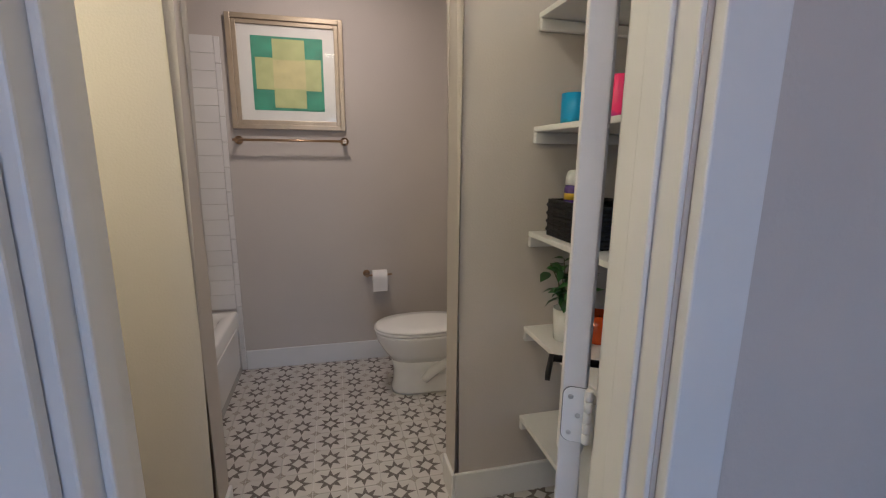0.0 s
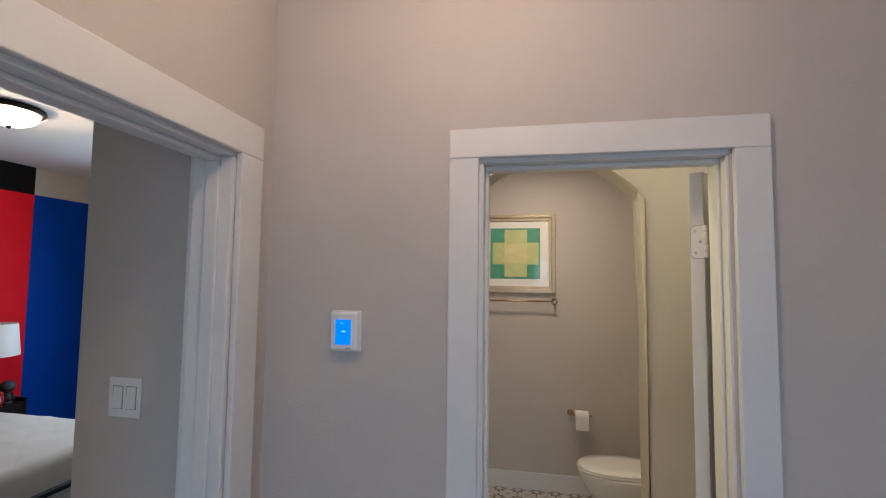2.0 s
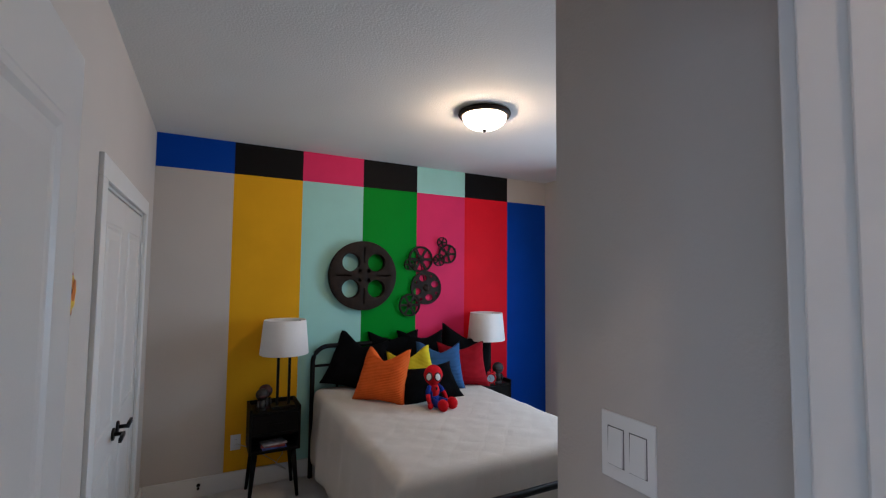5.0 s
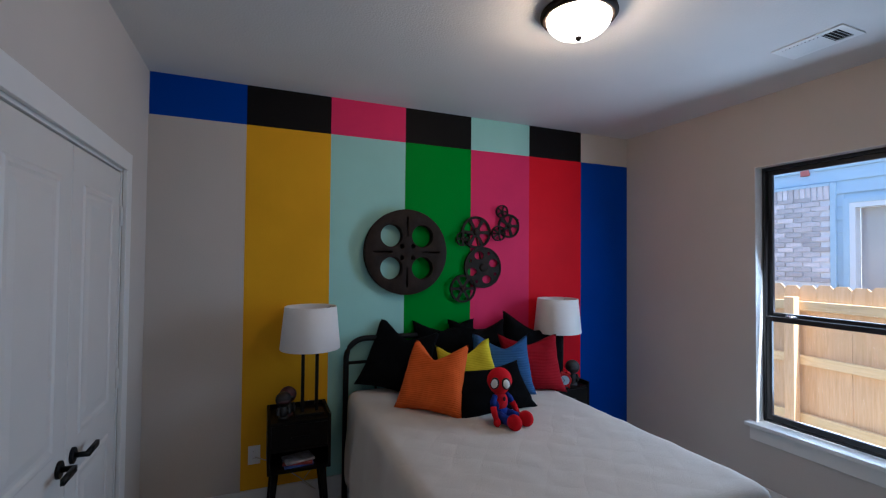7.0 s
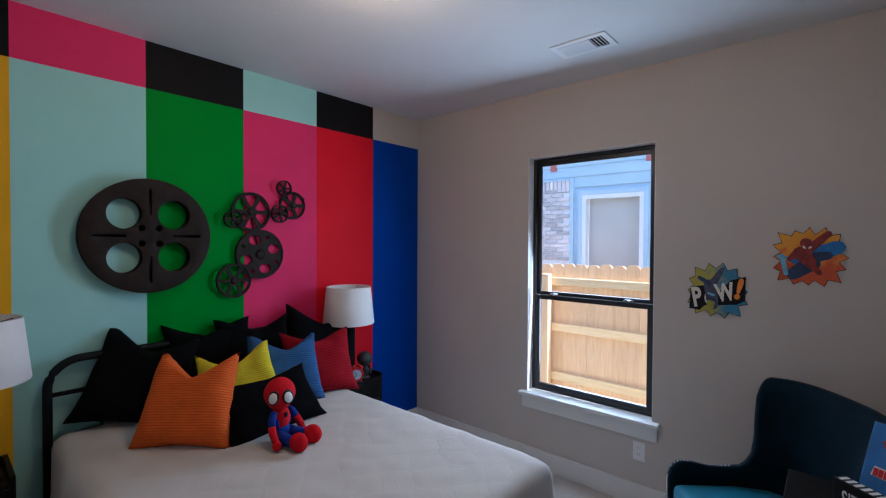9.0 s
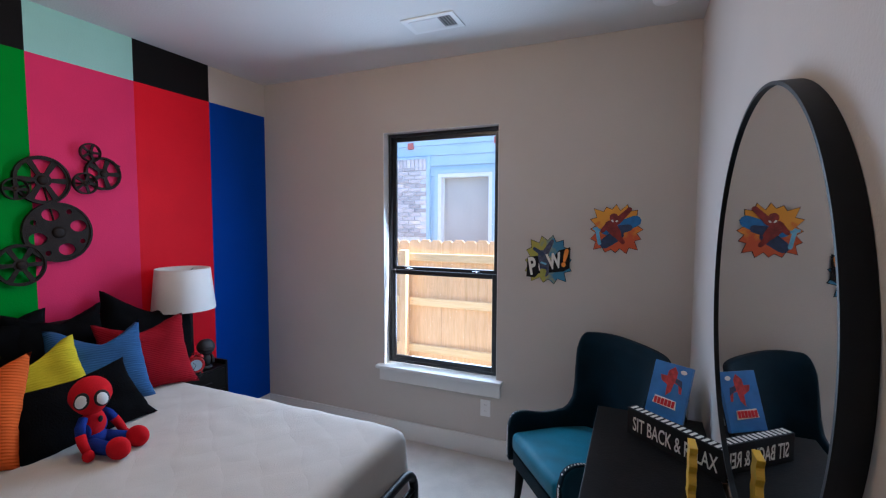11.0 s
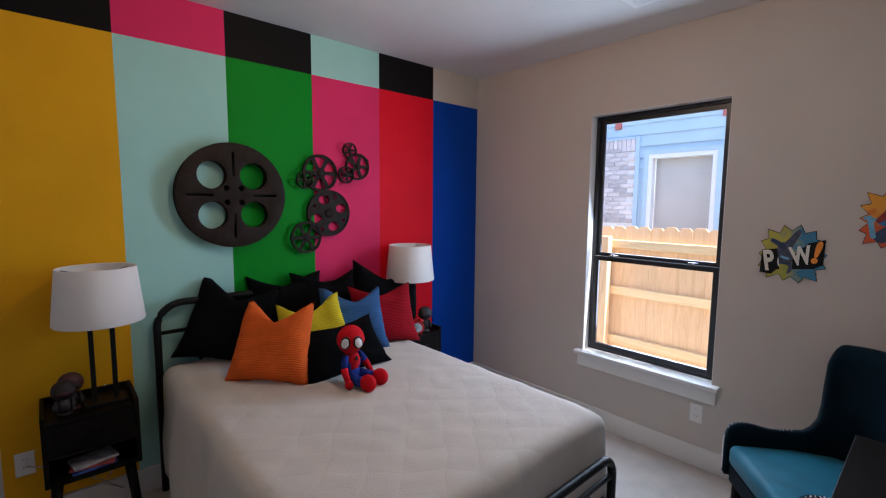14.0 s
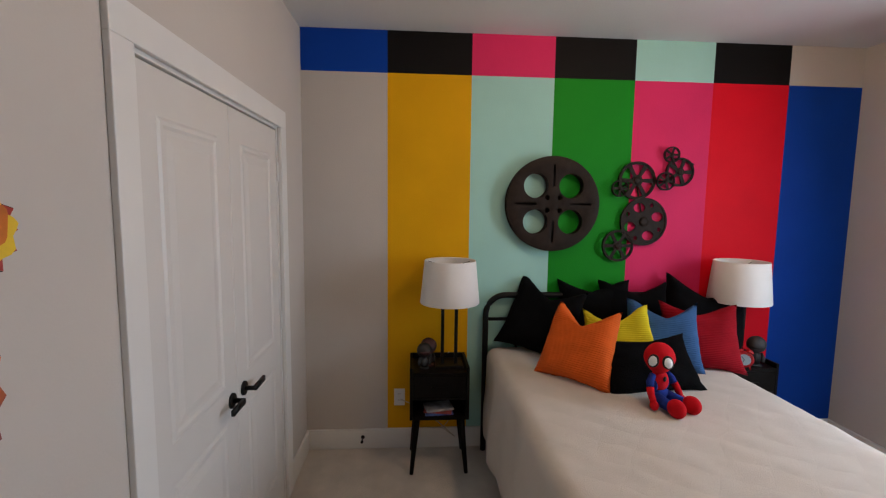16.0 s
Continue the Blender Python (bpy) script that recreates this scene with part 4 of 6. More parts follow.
def slab(name, width, height, m, label, panels, lever_x, towards, lever_z=0.92, hinge_x=None, both=False, kind="structure"):
    """A moulded panel door: x across from its hinged edge, y thick (0 to 0.035), z up."""
    d = thing(name, m, label, "door", kind=kind)
    bm = bmesh.new()
    box(bm, 0, width, 0, 0.035, 0.008, height)
    leaf = part("leaf", soft(bm, 0.003, 2), DOORPAINT, d)
    for x0, x1, z0, z1 in panels:
        for y, s in ((0.0, -1), (0.035, 1)):
            bm = bmesh.new()
            rings = []
            for inset, out in ((0.0, 0.0005), (0.010, 0.006), (0.022, 0.006), (0.032, 0.001), (0.045, 0.001), (0.075, 0.006)):
                rings.append([bm.verts.new((xx, y + s * out, zz)) for xx, zz in ((x0 + inset, z0 + inset), (x1 - inset, z0 + inset), (x1 - inset, z1 - inset), (x0 + inset, z1 - inset))])
            for a, b in zip(rings, rings[1:]):
                for i in range(4):
                    bm.faces.new((a[i], a[(i + 1) % 4], b[(i + 1) % 4], b[i]))
            bm.faces.new(rings[-1])
            part("panel", bm, DOORPAINT, leaf, "raised moulded panel")
    if lever_x is not None:
        lever(d, -1, lever_x, -0.0005, lever_z, towards, m)
        if both:
            lever(d, 1, lever_x, 0.0355, lever_z, towards, m)
    return d


def two_panels(w, h):
    return ((0.105, w - 0.105, 0.93, h - 0.13), (0.105, w - 0.105, 0.20, 0.80))


# closet double doors, closed, set back in their lining
LW = (CX1 - CX0) / 2 - 0.021
LH = CZ - 0.024
# the closet doors' room faces look towards +y
left = slab("door_1", LW, LH, pose(CX0 + 0.020, YS - 0.042, 0, 0, 0, 0), "closed white two-panel closet door with black lever", two_panels(LW, LH), None, 1)
right = slab("door_2", LW, LH, pose(CX1 - 0.020, YS - 0.042 + 0.035, 0, 0, 0, 180), "closed white two-panel closet door with black lever", two_panels(LW, LH), None, -1)
lever(left, 1, LW - 0.060, 0.0355, 0.872, -1, None)
lever(right, -1, LW - 0.060, -0.0005, 0.872, -1, None)
for z in (0.25, 1.02, 1.80):
    hinge(left, -0.003, 0.040, z)
    hinge(right, -0.003, -0.005, z)

# bedroom door, swung open against the entry's side wall
BW = DY1 - DY0 - 0.060
bedroom_door = slab("door_3", BW, DZ - 0.024, pose(XW - T - 0.008, -0.884, 0, 0, 0, 179.7), "white two-panel bedroom door standing open", two_panels(BW, DZ - 0.024), BW - 0.065, -1, 0.92, both=False)


def leaf_hinge(parent, m, name="hinge"):
    """A hinge leaf with rounded corners and three screws, with its knuckle; x across, y up, z out."""
    w, h, r = 0.033, 0.090, 0.014
    line = [(0, -h / 2), (0, h / 2)]
    line += [(-w + r - r * math.sin(a), h / 2 - r + r * math.cos(a)) for a in (math.pi / 2 * i / 6 for i in range(7))]
    line += [(-w + r - r * math.cos(a), -h / 2 + r - r * math.sin(a)) for a in (math.pi / 2 * i / 6 for i in range(7))]
    bm = bmesh.new()
    plate(bm, line, 0.0025, m=m)
    hg = part(name, bm, TRIM, parent, "white painted hinge leaf")
    bm = bmesh.new()
    plate(bm, [(x - (0.0014 if x < -0.001 else 0.0), y * 1.03) for x, y in line], 0.0009, m=m)
    part("mortise", bm, mat("mortise_gap", (0.17, 0.165, 0.16), 0.8, vary=0.0, bump=0.0), hg, "dark gap cut round the leaf")
    for x, y in ((-0.022, -0.030), (-0.010, 0.0), (-0.022, 0.030)):
        bm = bmesh.new()
        lathe(bm, [(0.0042, 0.0025), (0.0040, 0.0034), (0.001, 0.0036)], 12, m @ Matrix.Translation((x, y, 0)))
        part("screw", bm, mat("worn_screw", (0.50, 0.49, 0.48), 0.4, metal=0.6, vary=0.2, scale=60, bump=0.0), hg, "screw head")
    bm = bmesh.new()
    for k in range(5):
        z0 = -h / 2 + k * h / 5
        lathe(bm, [(0.0055, z0 + 0.001), (0.0062, z0 + 0.002), (0.0062, z0 + h / 5 - 0.001), (0.0055, z0 + h / 5)], 12, m @ Matrix.Translation((0.004, 0, 0.003)) @ pose(0, 0, 0, -90, 0, 0))
    part("knuckle", bm, TRIM, hg)


for z in (0.25, 1.02, 1.83):
    leaf_hinge(bedroom_door, Matrix.Translation((-0.0005, 0.035, z)) @ pose(0, 0, 0, 90, 0, -90) @ Matrix.Diagonal((-1, 1, 1, 1)))

# bathroom door, open into the vestibule, seen along its hinged edge
PW = BX1 - BX0 - 0.042
bath_door = slab("door_4", PW, DZ - 0.024, pose(0.604, 0.140, 0, 0, 0, 58), "white bathroom door standing open, seen along its hinged edge", two_panels(PW, DZ - 0.024), PW - 0.065, -1, 0.93, both=True)
for z in (0.27, 1.075, 1.84):
    leaf_hinge(bath_door, Matrix.Translation((-0.0005, -0.001, z)) @ pose(0, 0, 0, 90, 0, -90))

# ---- wall reels ----


def big_reel():
    m = Matrix(((0, 0, 1, XA + 0.003), (1, 0, 0, 0.537), (0, 1, 0, 1.655), (0, 0, 0, 1)))
    r = thing("film_reel", m, "large dark bronze wooden film reel hung on the wall", "wall decor")
    holes = []
    for k in range(4):
        a = radians(45 + 90 * k)
        holes.append(ring(0.079, 36, 0.163 * math.cos(a), 0.163 * math.sin(a)))
        holes.append(ring(0.0165, 16, 0.058 * math.cos(a), 0.058 * math.sin(a)))
    for k in range(4):
        a = radians(90 * k)
        c, s = math.cos(a), math.sin(a)
        slot = [(0.115, -0.007), (0.245, -0.007), (0.252, 0.0), (0.245, 0.007), (0.115, 0.007), (0.108, 0.0)]
        holes.append([(x * c - y * s, x * s + y * c) for x, y in slot])
    bm = bmesh.new()
    plate(bm, ring(0.305, 96), 0.020, holes, Matrix.Translation((0, 0, 0.040)))
    soft(bm, 0.003, 2, 50)
    part("front_flange", smooth(bm), BRONZE, r)
    bm = bmesh.new()
    plate(bm, ring(0.305, 96), 0.012, holes[:8:2], Matrix.Translation((0, 0, 0.0)))
    part("back_flange", smooth(bm), BRONZE, r)
    bm = bmesh.new()
    plate(bm, ring(0.285, 64), 0.028, [ring(0.270, 64)], Matrix.Translation((0, 0, 0.012)))
    part("rim_band", smooth(bm), BRONZE, r)
    bm = bmesh.new()
    plate(bm, ring(0.086, 40), 0.028, [ring(0.0165, 16, 0.058 * math.cos(radians(45 + 90 * k)), 0.058 * math.sin(radians(45 + 90 * k))) for k in range(4)], Matrix.Translation((0, 0, 0.012)))
    part("hub", smooth(bm), BRONZE, r)


big_reel()


def small_reels():
    m = Matrix(((0, 0, 1, XA + 0.003), (1, 0, 0, 0), (0, 1, 0, 0), (0, 0, 0, 1)))
    g = thing("reel_cluster", m, "cluster of dark metal gear-like reels joined on the wall", "wall decor")

    def wheel(y, z, r, spokes, deep, kind):
        at = Matrix.Translation((y, z, deep))
        holes = []
        if kind == "plate":
            for k in range(4):
                a = radians(90 * k + 20)
                holes.append(ring(r * 0.25, 20, r * 0.62 * math.cos(a), r * 0.62 * math.sin(a), 1.0, 0.8))
            for k in range(4):
                a = radians(90 * k + 65)
                holes.append(ring(r * 0.085, 10, r * 0.76 * math.cos(a), r * 0.76 * math.sin(a)))
        else:
            for k in range(spokes):
                a0, a1 = 2 * math.pi * (k + 0.13) / spokes, 2 * math.pi * (k + 0.87) / spokes
                arc = [a0 + (a1 - a0) * i / 7 for i in range(8)]
                mid = (a0 + a1) / 2
                holes.append([(r * 0.85 * math.cos(a), r * 0.85 * math.sin(a)) for a in arc] + [(r * 0.30 * math.cos(mid + (a - mid) * 0.6), r * 0.30 * math.sin(mid + (a - mid) * 0.6)) for a in arc[::-1]])
        bm = bmesh.new()
        plate(bm, ring(r * 0.985, 48), 0.006, holes, at @ Matrix.Translation((0, 0, 0.010)))
        wh = part("wheel", smooth(bm), BRONZE, g)
        bm = bmesh.new()
        plate(bm, ring(r, 48), 0.022, [ring(r * 0.93, 48)], at)
        part("rim", smooth(bm), BRONZE, wh)
        bm = bmesh.new()
        lathe(bm, [(r * 0.20, 0.008), (r * 0.20, 0.020), (r * 0.12, 0.024), (r * 0.05, 0.025), (0.001, 0.025)], 20, at)
        part("hub", bm, BRONZE, wh)

    wheel(1.325, 1.985, 0.052, 5, 0.018, "spoke")
    wheel(1.395, 1.875, 0.094, 5, 0.002, "spoke")
    wheel(1.292, 1.812, 0.060, 5, 0.020, "spoke")
    wheel(1.105, 1.815, 0.124, 6, 0.004, "spoke")
    wheel(0.985, 1.762, 0.055, 4, 0.022, "spoke")
    wheel(1.163, 1.545, 0.158, 4, 0.006, "plate")
    wheel(0.992, 1.385, 0.105, 6, 0.014, "spoke")
    bm = bmesh.new()
    for a, b in (((1.105, 1.815), (0.985, 1.762)), ((1.105, 1.815), (1.292, 1.812)), ((1.292, 1.812), (1.395, 1.875)), ((1.395, 1.875), (1.325, 1.985)), ((1.105, 1.815), (1.163, 1.545)), ((1.163, 1.545), (0.992, 1.385))):
        tube(bm, [(*a, 0.006), (*b, 0.006)], 0.005, 6)
    part("link_rods", bm, BRONZE, g)
    bm = bmesh.new()
    tube(bm, [(1.40, 1.96, 0.018), (1.44, 1.948, 0.018), (1.485, 1.925, 0.018)], 0.005, 8)
    part("crank", bm, BRONZE, g)


small_reels()

# ---- ceiling fittings ----


def ceiling_light():
    c = thing("ceiling_light", pose(-2.88, 0.85, CEILING), "flush ceiling light with bronze ring and lit frosted bowl", "ceiling light")
    bm = bmesh.new()
    lathe(bm, [(0.145, 0.0), (0.165, -0.006), (0.168, -0.020), (0.158, -0.034), (0.150, -0.036), (0.140, -0.030), (0.140, 0.0)], 56, cap=False)
    part("ring", bm, BRONZE, c, "dark bronze ring")
    bm = bmesh.new()
    prof = [(0.140, -0.034)] + [(0.140 * math.cos(a), -0.034 - 0.082 * math.sin(a)) for a in (math.pi / 2 * i / 14 for i in range(1, 14))] + [(0.012, -0.116)]
    lathe(bm, prof, 48, cap=False)
    bowl = part("bowl", bm, mat("lit_frosted_glass", (0.9, 0.86, 0.78), 0.4, vary=0.02, bump=0.0, emit=(1.0, 0.86, 0.66), emit_strength=1.9), c, "frosted glass bowl")
    bowl.visible_shadow = False
    bm = bmesh.new()
    lathe(bm, [(0.014, -0.114), (0.014, -0.122), (0.008, -0.130), (0.001, -0.133)], 20)
    part("finial", bm, BRONZE, c, "bronze finial")


ceiling_light()


def vent():
    v = thing("ceiling_vent", pose(-2.633, 2.118, CEILING), "white metal ceiling air vent with angled slats", "vent")
    bm = bmesh.new()
    plate(bm, [(-0.155, -0.095), (0.155, -0.095), (0.155, 0.095), (-0.155, 0.095)], 0.006, [[(-0.125, -0.065), (0.125, -0.065), (0.125, 0.065), (-0.125, 0.065)]], Matrix.Translation((0, 0, -0.007)))
    part("frame", bm, PLASTIC, v)
    part("backing", bbox(-0.125, 0.125, -0.065, 0.065, -0.0015, -0.0005, 0), BLACKMETAL, v)
    for k in range(14):
        x = -0.115 + k * 0.0177
        part("slat", bbox(-0.0070, 0.0070, -0.064, 0.064, -0.001, 0.001, 0), PLASTIC, v).matrix_local = pose(x, 0, -0.008, 0, -30 if k < 10 else 40, 0)


vent()
bm = bmesh.new()
lathe(bm, [(0.065, 0.0), (0.065, -0.022), (0.058, -0.034), (0.030, -0.040), (0.001, -0.041)], 32, pose(-1.46, 2.27, CEILING))
tagged(put("smoke_detector", bm, PLASTIC), "round white smoke detector on the ceiling", "smoke detector")

# ---- plates on the walls ----


def outlet(m):
    o = thing("wall_outlet", m, "white duplex outlet plate on the wall", "outlet", "outlets")
    part("cover", bbox(-0.036, 0.036, -0.058, 0.058, 0, 0.005, 0.002), PLASTIC, o)
    for y in (-0.021, 0.021):
        bm = bmesh.new()
        plate(bm, ring(0.017, 24, 0, y, 1.0, 0.85), 0.0018, m=Matrix.Translation((0, 0, 0.005)))
        soc = part("socket", bm, PLASTIC, o)
        for x in (-0.006, 0.006):
            part("slot", bbox(x - 0.001, x + 0.001, y - 0.002, y + 0.006, 0.0062, 0.0072, 0), BLACKMETAL, soc)
    return o


outlet(Matrix(((-1, 0, 0, -2.475), (0, 0, -1, YN), (0, 1, 0, 0.340), (0, 0, 0, 1))))
outlet(Matrix(((0, 0, 1, XA + 0.0015), (1, 0, 0, -0.447), (0, 1, 0, 0.355), (0, 0, 0, 1))))


def switches():
    s = thing("light_switch", Matrix(((-1, 0, 0, -1.080), (0, 0, -1, 0.0), (0, 1, 0, 1.355), (0, 0, 0, 1))), "white double rocker light switch", "light switch")
    part("cover", bbox(-0.058, 0.058, -0.060, 0.060, 0, 0.005, 0.002), PLASTIC, s)
    for x in (-0.024, 0.024):
        bm = bmesh.new()
        box(bm, x - 0.0165, x + 0.0165, -0.033, 0.033, 0.005, 0.009)
        for v in bm.verts:
            if v.co.z > 0.008 and v.co.y > 0:
                v.co.z = 0.0062
        rocker = part("rocker", soft(bm, 0.001, 1), PLASTIC, s)
        part("gap", bbox(x - 0.0185, x + 0.0185, -0.035, 0.035, 0.0048, 0.0055, 0), mat("grey_gap", (0.16, 0.16, 0.16), 0.6, vary=0.0, bump=0.0), rocker, "shadowed gap round the rocker")


switches()


def thermostat():
    t = thing("thermostat", Matrix(((1, 0, 0, -0.362), (0, 0, -1, 0.0), (0, 1, 0, 1.583), (0, 0, 0, 1))), "white wall thermostat with a lit blue screen", "thermostat")
    part("back_plate", bbox(-0.044, 0.044, -0.056, 0.056, 0, 0.008, 0.004, 3), PLASTIC, t)
    part("body", bbox(-0.041, 0.041, -0.053, 0.053, 0.0085, 0.025, 0.008, 4), PLASTIC, t)
    blue = mat("lit_blue_screen", (0.01, 0.12, 0.5), 0.2, vary=0.02, bump=0.0, emit=(0.010, 0.24, 1.0), emit_strength=0.24)
    sc = part("screen", bbox(-0.024, 0.022, -0.036, 0.033, 0.0245, 0.0262, 0.0005, 1), blue, t, "lit blue screen")
    pale = mat("screen_mark", (0.3, 0.5, 0.8), 0.3, vary=0.0, bump=0.0, emit=(0.35, 0.65, 1.0), emit_strength=0.26)
    for a, b, c, d in ((-0.004, 0.007, -0.001, 0.0025), (-0.008, -0.001, 0.022, 0.0232)):
        part("screen_mark", bbox(a, b, c, d, 0.0263, 0.0266, 0), pale, sc)
    part("maker_mark", bbox(0.006, 0.022, -0.046, -0.0435, 0.0252, 0.0256, 0), mat("grey_print", (0.2, 0.2, 0.2), 0.5, vary=0.0, bump=0.0), t)


thermostat()

bm = bmesh.new()
lathe(bm, [(0.013, 0.0), (0.013, 0.004), (0.005, 0.006), (0.005, 0.055), (0.009, 0.056), (0.009, 0.068), (0.001, 0.069)], 16, Matrix(((0, 0, 1, XA + 0.0155), (1, 0, 0, -0.69), (0, 1, 0, 0.085), (0, 0, 0, 1))))
tagged(put("door_stop", bm, BLACKMETAL), "black door stop screwed to the baseboard", "door stop")

# ---- comic bursts on the walls ----


def burst(name, m, w, h, spikes, face, label, marks, seed, texts=()):
    """A spiky cut-out board; x across, y up, z out from the wall. marks: coloured patches laid on it."""
    b = thing(name, m, label, "wall sign")
    rnd = random.Random(seed)
    line = []
    for k in range(spikes * 2):
        a = math.pi * k / spikes
        r = (1.0 if k % 2 == 0 else 0.80) * rnd.uniform(0.92, 1.04)
        sq = 1.0 / max(abs(math.cos(a)), abs(math.sin(a))) ** 0.45
        line.append((w / 2 * r * sq * math.cos(a) * 0.92, h / 2 * r * sq * math.sin(a) * 0.92))
    bm = bmesh.new()
    plate(bm, line, 0.006, m=Matrix.Translation((0, 0, 0.002)))
    part("board", bm, face, b)
    bm = bmesh.new()
    plate(bm, [(x * 1.03, y * 1.03) for x, y in line], 0.004, m=Matrix.Translation((0, 0, 0.001)))
    part("dark_edge", bm, INK, b, "dark printed edge")
    z = 0.0082
    for i, (outline, colour) in enumerate(marks):
        bm = bmesh.new()
        plate(bm, outline, 0.0008, m=Matrix.Translation((0, 0, z + 0.0009 * i)))
        part("printed_shape", bm, colour, b)
    for text, size, x, y, turn, colour, squeeze, bold, out in texts:
        bm = lettering(text, size, pose(x, y, out, 0, 0, turn), 0.0004, bold, squeeze)
        part("printed_word", bm, colour, b)
    return b


def two_tone(name, a, b, axis=0, scale=1.0):
    """A print that runs from one colour to another across the board, with speckles."""
    m = mat(name, a, 0.45, vary=0.0, bump=0.0)
    n, l = m.node_tree.nodes, m.node_tree.links
    where = n.new("ShaderNodeTexCoord")
    split = n.new("ShaderNodeSeparateXYZ")
    l.new(where.outputs["Object"], split.inputs[0])
    dots = n.new("ShaderNodeTexNoise")
    dots.inputs["Scale"].default_value = 26
    l.new(where.outputs["Object"], dots.inputs["Vector"])
    add = n.new("ShaderNodeMath")
    add.operation = 'MULTIPLY_ADD'
    add.inputs[1].default_value, add.inputs[2].default_value = 5.0 * scale, 0.0
    l.new(split.outputs[axis], add.inputs[0])
    plus = n.new("ShaderNodeMath")
    l.new(add.outputs[0], plus.inputs[0])
    l.new(dots.outputs["Fac"], plus.inputs[1])
    ramp = n.new("ShaderNodeValToRGB")
    ramp.color_ramp.elements[0].color, ramp.color_ramp.elements[1].color = (*a, 1), (*b, 1)
    ramp.color_ramp.elements[0].position, ramp.color_ramp.elements[1].position = 0.35, 0.75
    l.new(plus.outputs[0], ramp.inputs[0])
    l.new(ramp.outputs[0], n["Principled BSDF"].inputs["Base Color"])
    return m


INK = mat("black_print", (0.008, 0.008, 0.009), 0.6, spec=0.2, vary=0.05, bump=0.0)
WHITEINK = mat("white_print", (0.72, 0.70, 0.64), 0.45, vary=0.03, bump=0.0)
NAVYINK = mat("navy_print", (0.020, 0.040, 0.10), 0.45, vary=0.3, scale=40, bump=0.0)
BLUEINK = mat("blue_print", (0.02, 0.16, 0.42), 0.45, vary=0.15, scale=30, bump=0.0)
REDINK = mat("dark_red_print", (0.22, 0.020, 0.015), 0.45, vary=0.35, scale=40, bump=0.0)
ORANGEINK = mat("orange_print", (0.75, 0.24, 0.02), 0.45, vary=0.15, scale=30, bump=0.0)
YELLOWINK = mat("yellow_print", (0.75, 0.50, 0.03), 0.45, vary=0.1, scale=30, bump=0.0)


def on_north(x, z, turn=0):
    """A pose on the north wall, seen from the room: local x runs to the viewer's right."""
    return Matrix(((1, 0, 0, x), (0, 0, -1, YN), (0, 1, 0, z), (0, 0, 0, 1))) @ pose(0, 0, 0, 0, 0, turn)


SLATE = mat("slate_print", (0.055, 0.065, 0.11), 0.45, vary=0.45, scale=60, bump=0.0)
SKYINK = mat("pale_blue_print", (0.16, 0.42, 0.62), 0.45, vary=0.2, scale=50, bump=0.0)
OLIVE = mat("olive_print", (0.36, 0.36, 0.05), 0.45, vary=0.2, scale=30, bump=0.0)


DEEPORANGE = mat("deep_orange_print", (0.55, 0.15, 0.02), 0.45, vary=0.2, scale=40, bump=0.0)


def limb(x0, y0, x1, y1, w0, w1):
    """A tapering stroke with rounded ends, as a flat outline."""
    a = math.atan2(y1 - y0, x1 - x0)
    first = [(x0 + w0 * math.cos(a + math.pi / 2 + t * math.pi / 5), y0 + w0 * math.sin(a + math.pi / 2 + t * math.pi / 5)) for t in range(6)]
    return first + [(x1 + w1 * math.cos(a - math.pi / 2 + t * math.pi / 5), y1 + w1 * math.sin(a - math.pi / 2 + t * math.pi / 5)) for t in range(6)]


burst("comic_burst", on_north(-2.072, 1.368, 2), 0.325, 0.325, 14, two_tone("yellow_to_blue_print", (0.40, 0.36, 0.05), (0.04, 0.20, 0.34)), "spiky yellow and blue comic board reading POW!", [
    ([(-0.138, -0.105), (-0.128, 0.020), (-0.060, 0.028), (-0.010, -0.030), (0.070, 0.060), (0.138, 0.080), (0.132, -0.050), (0.095, -0.072), (0.010, -0.080), (-0.060, -0.085), (-0.085, -0.112)], INK),
    (limb(-0.028, 0.030, -0.020, -0.080, 0.034, 0.026), SLATE),
    (limb(-0.020, 0.035, 0.030, 0.118, 0.022, 0.011), SLATE),
    (limb(-0.035, 0.040, -0.082, 0.072, 0.014, 0.010), NAVYINK),
    (limb(-0.030, -0.070, -0.034, -0.118, 0.020, 0.010), OLIVE),
    (limb(-0.044, -0.045, -0.008, -0.052, 0.008, 0.007), NAVYINK),
    (limb(-0.040, -0.015, -0.012, -0.025, 0.006, 0.006), SKYINK),
], 4, texts=(("O", 0.10, -0.035, -0.045, 0, WHITEINK, 0.6, 0.004, 0.0092), ("P", 0.150, -0.096, -0.042, 8, WHITEINK, 0.62, 0.005, 0.0175), ("W", 0.130, 0.042, -0.010, 10, WHITEINK, 0.62, 0.005, 0.0175), ("!", 0.150, 0.106, 0.008, -14, ORANGEINK, 0.9, 0.006, 0.0175)))
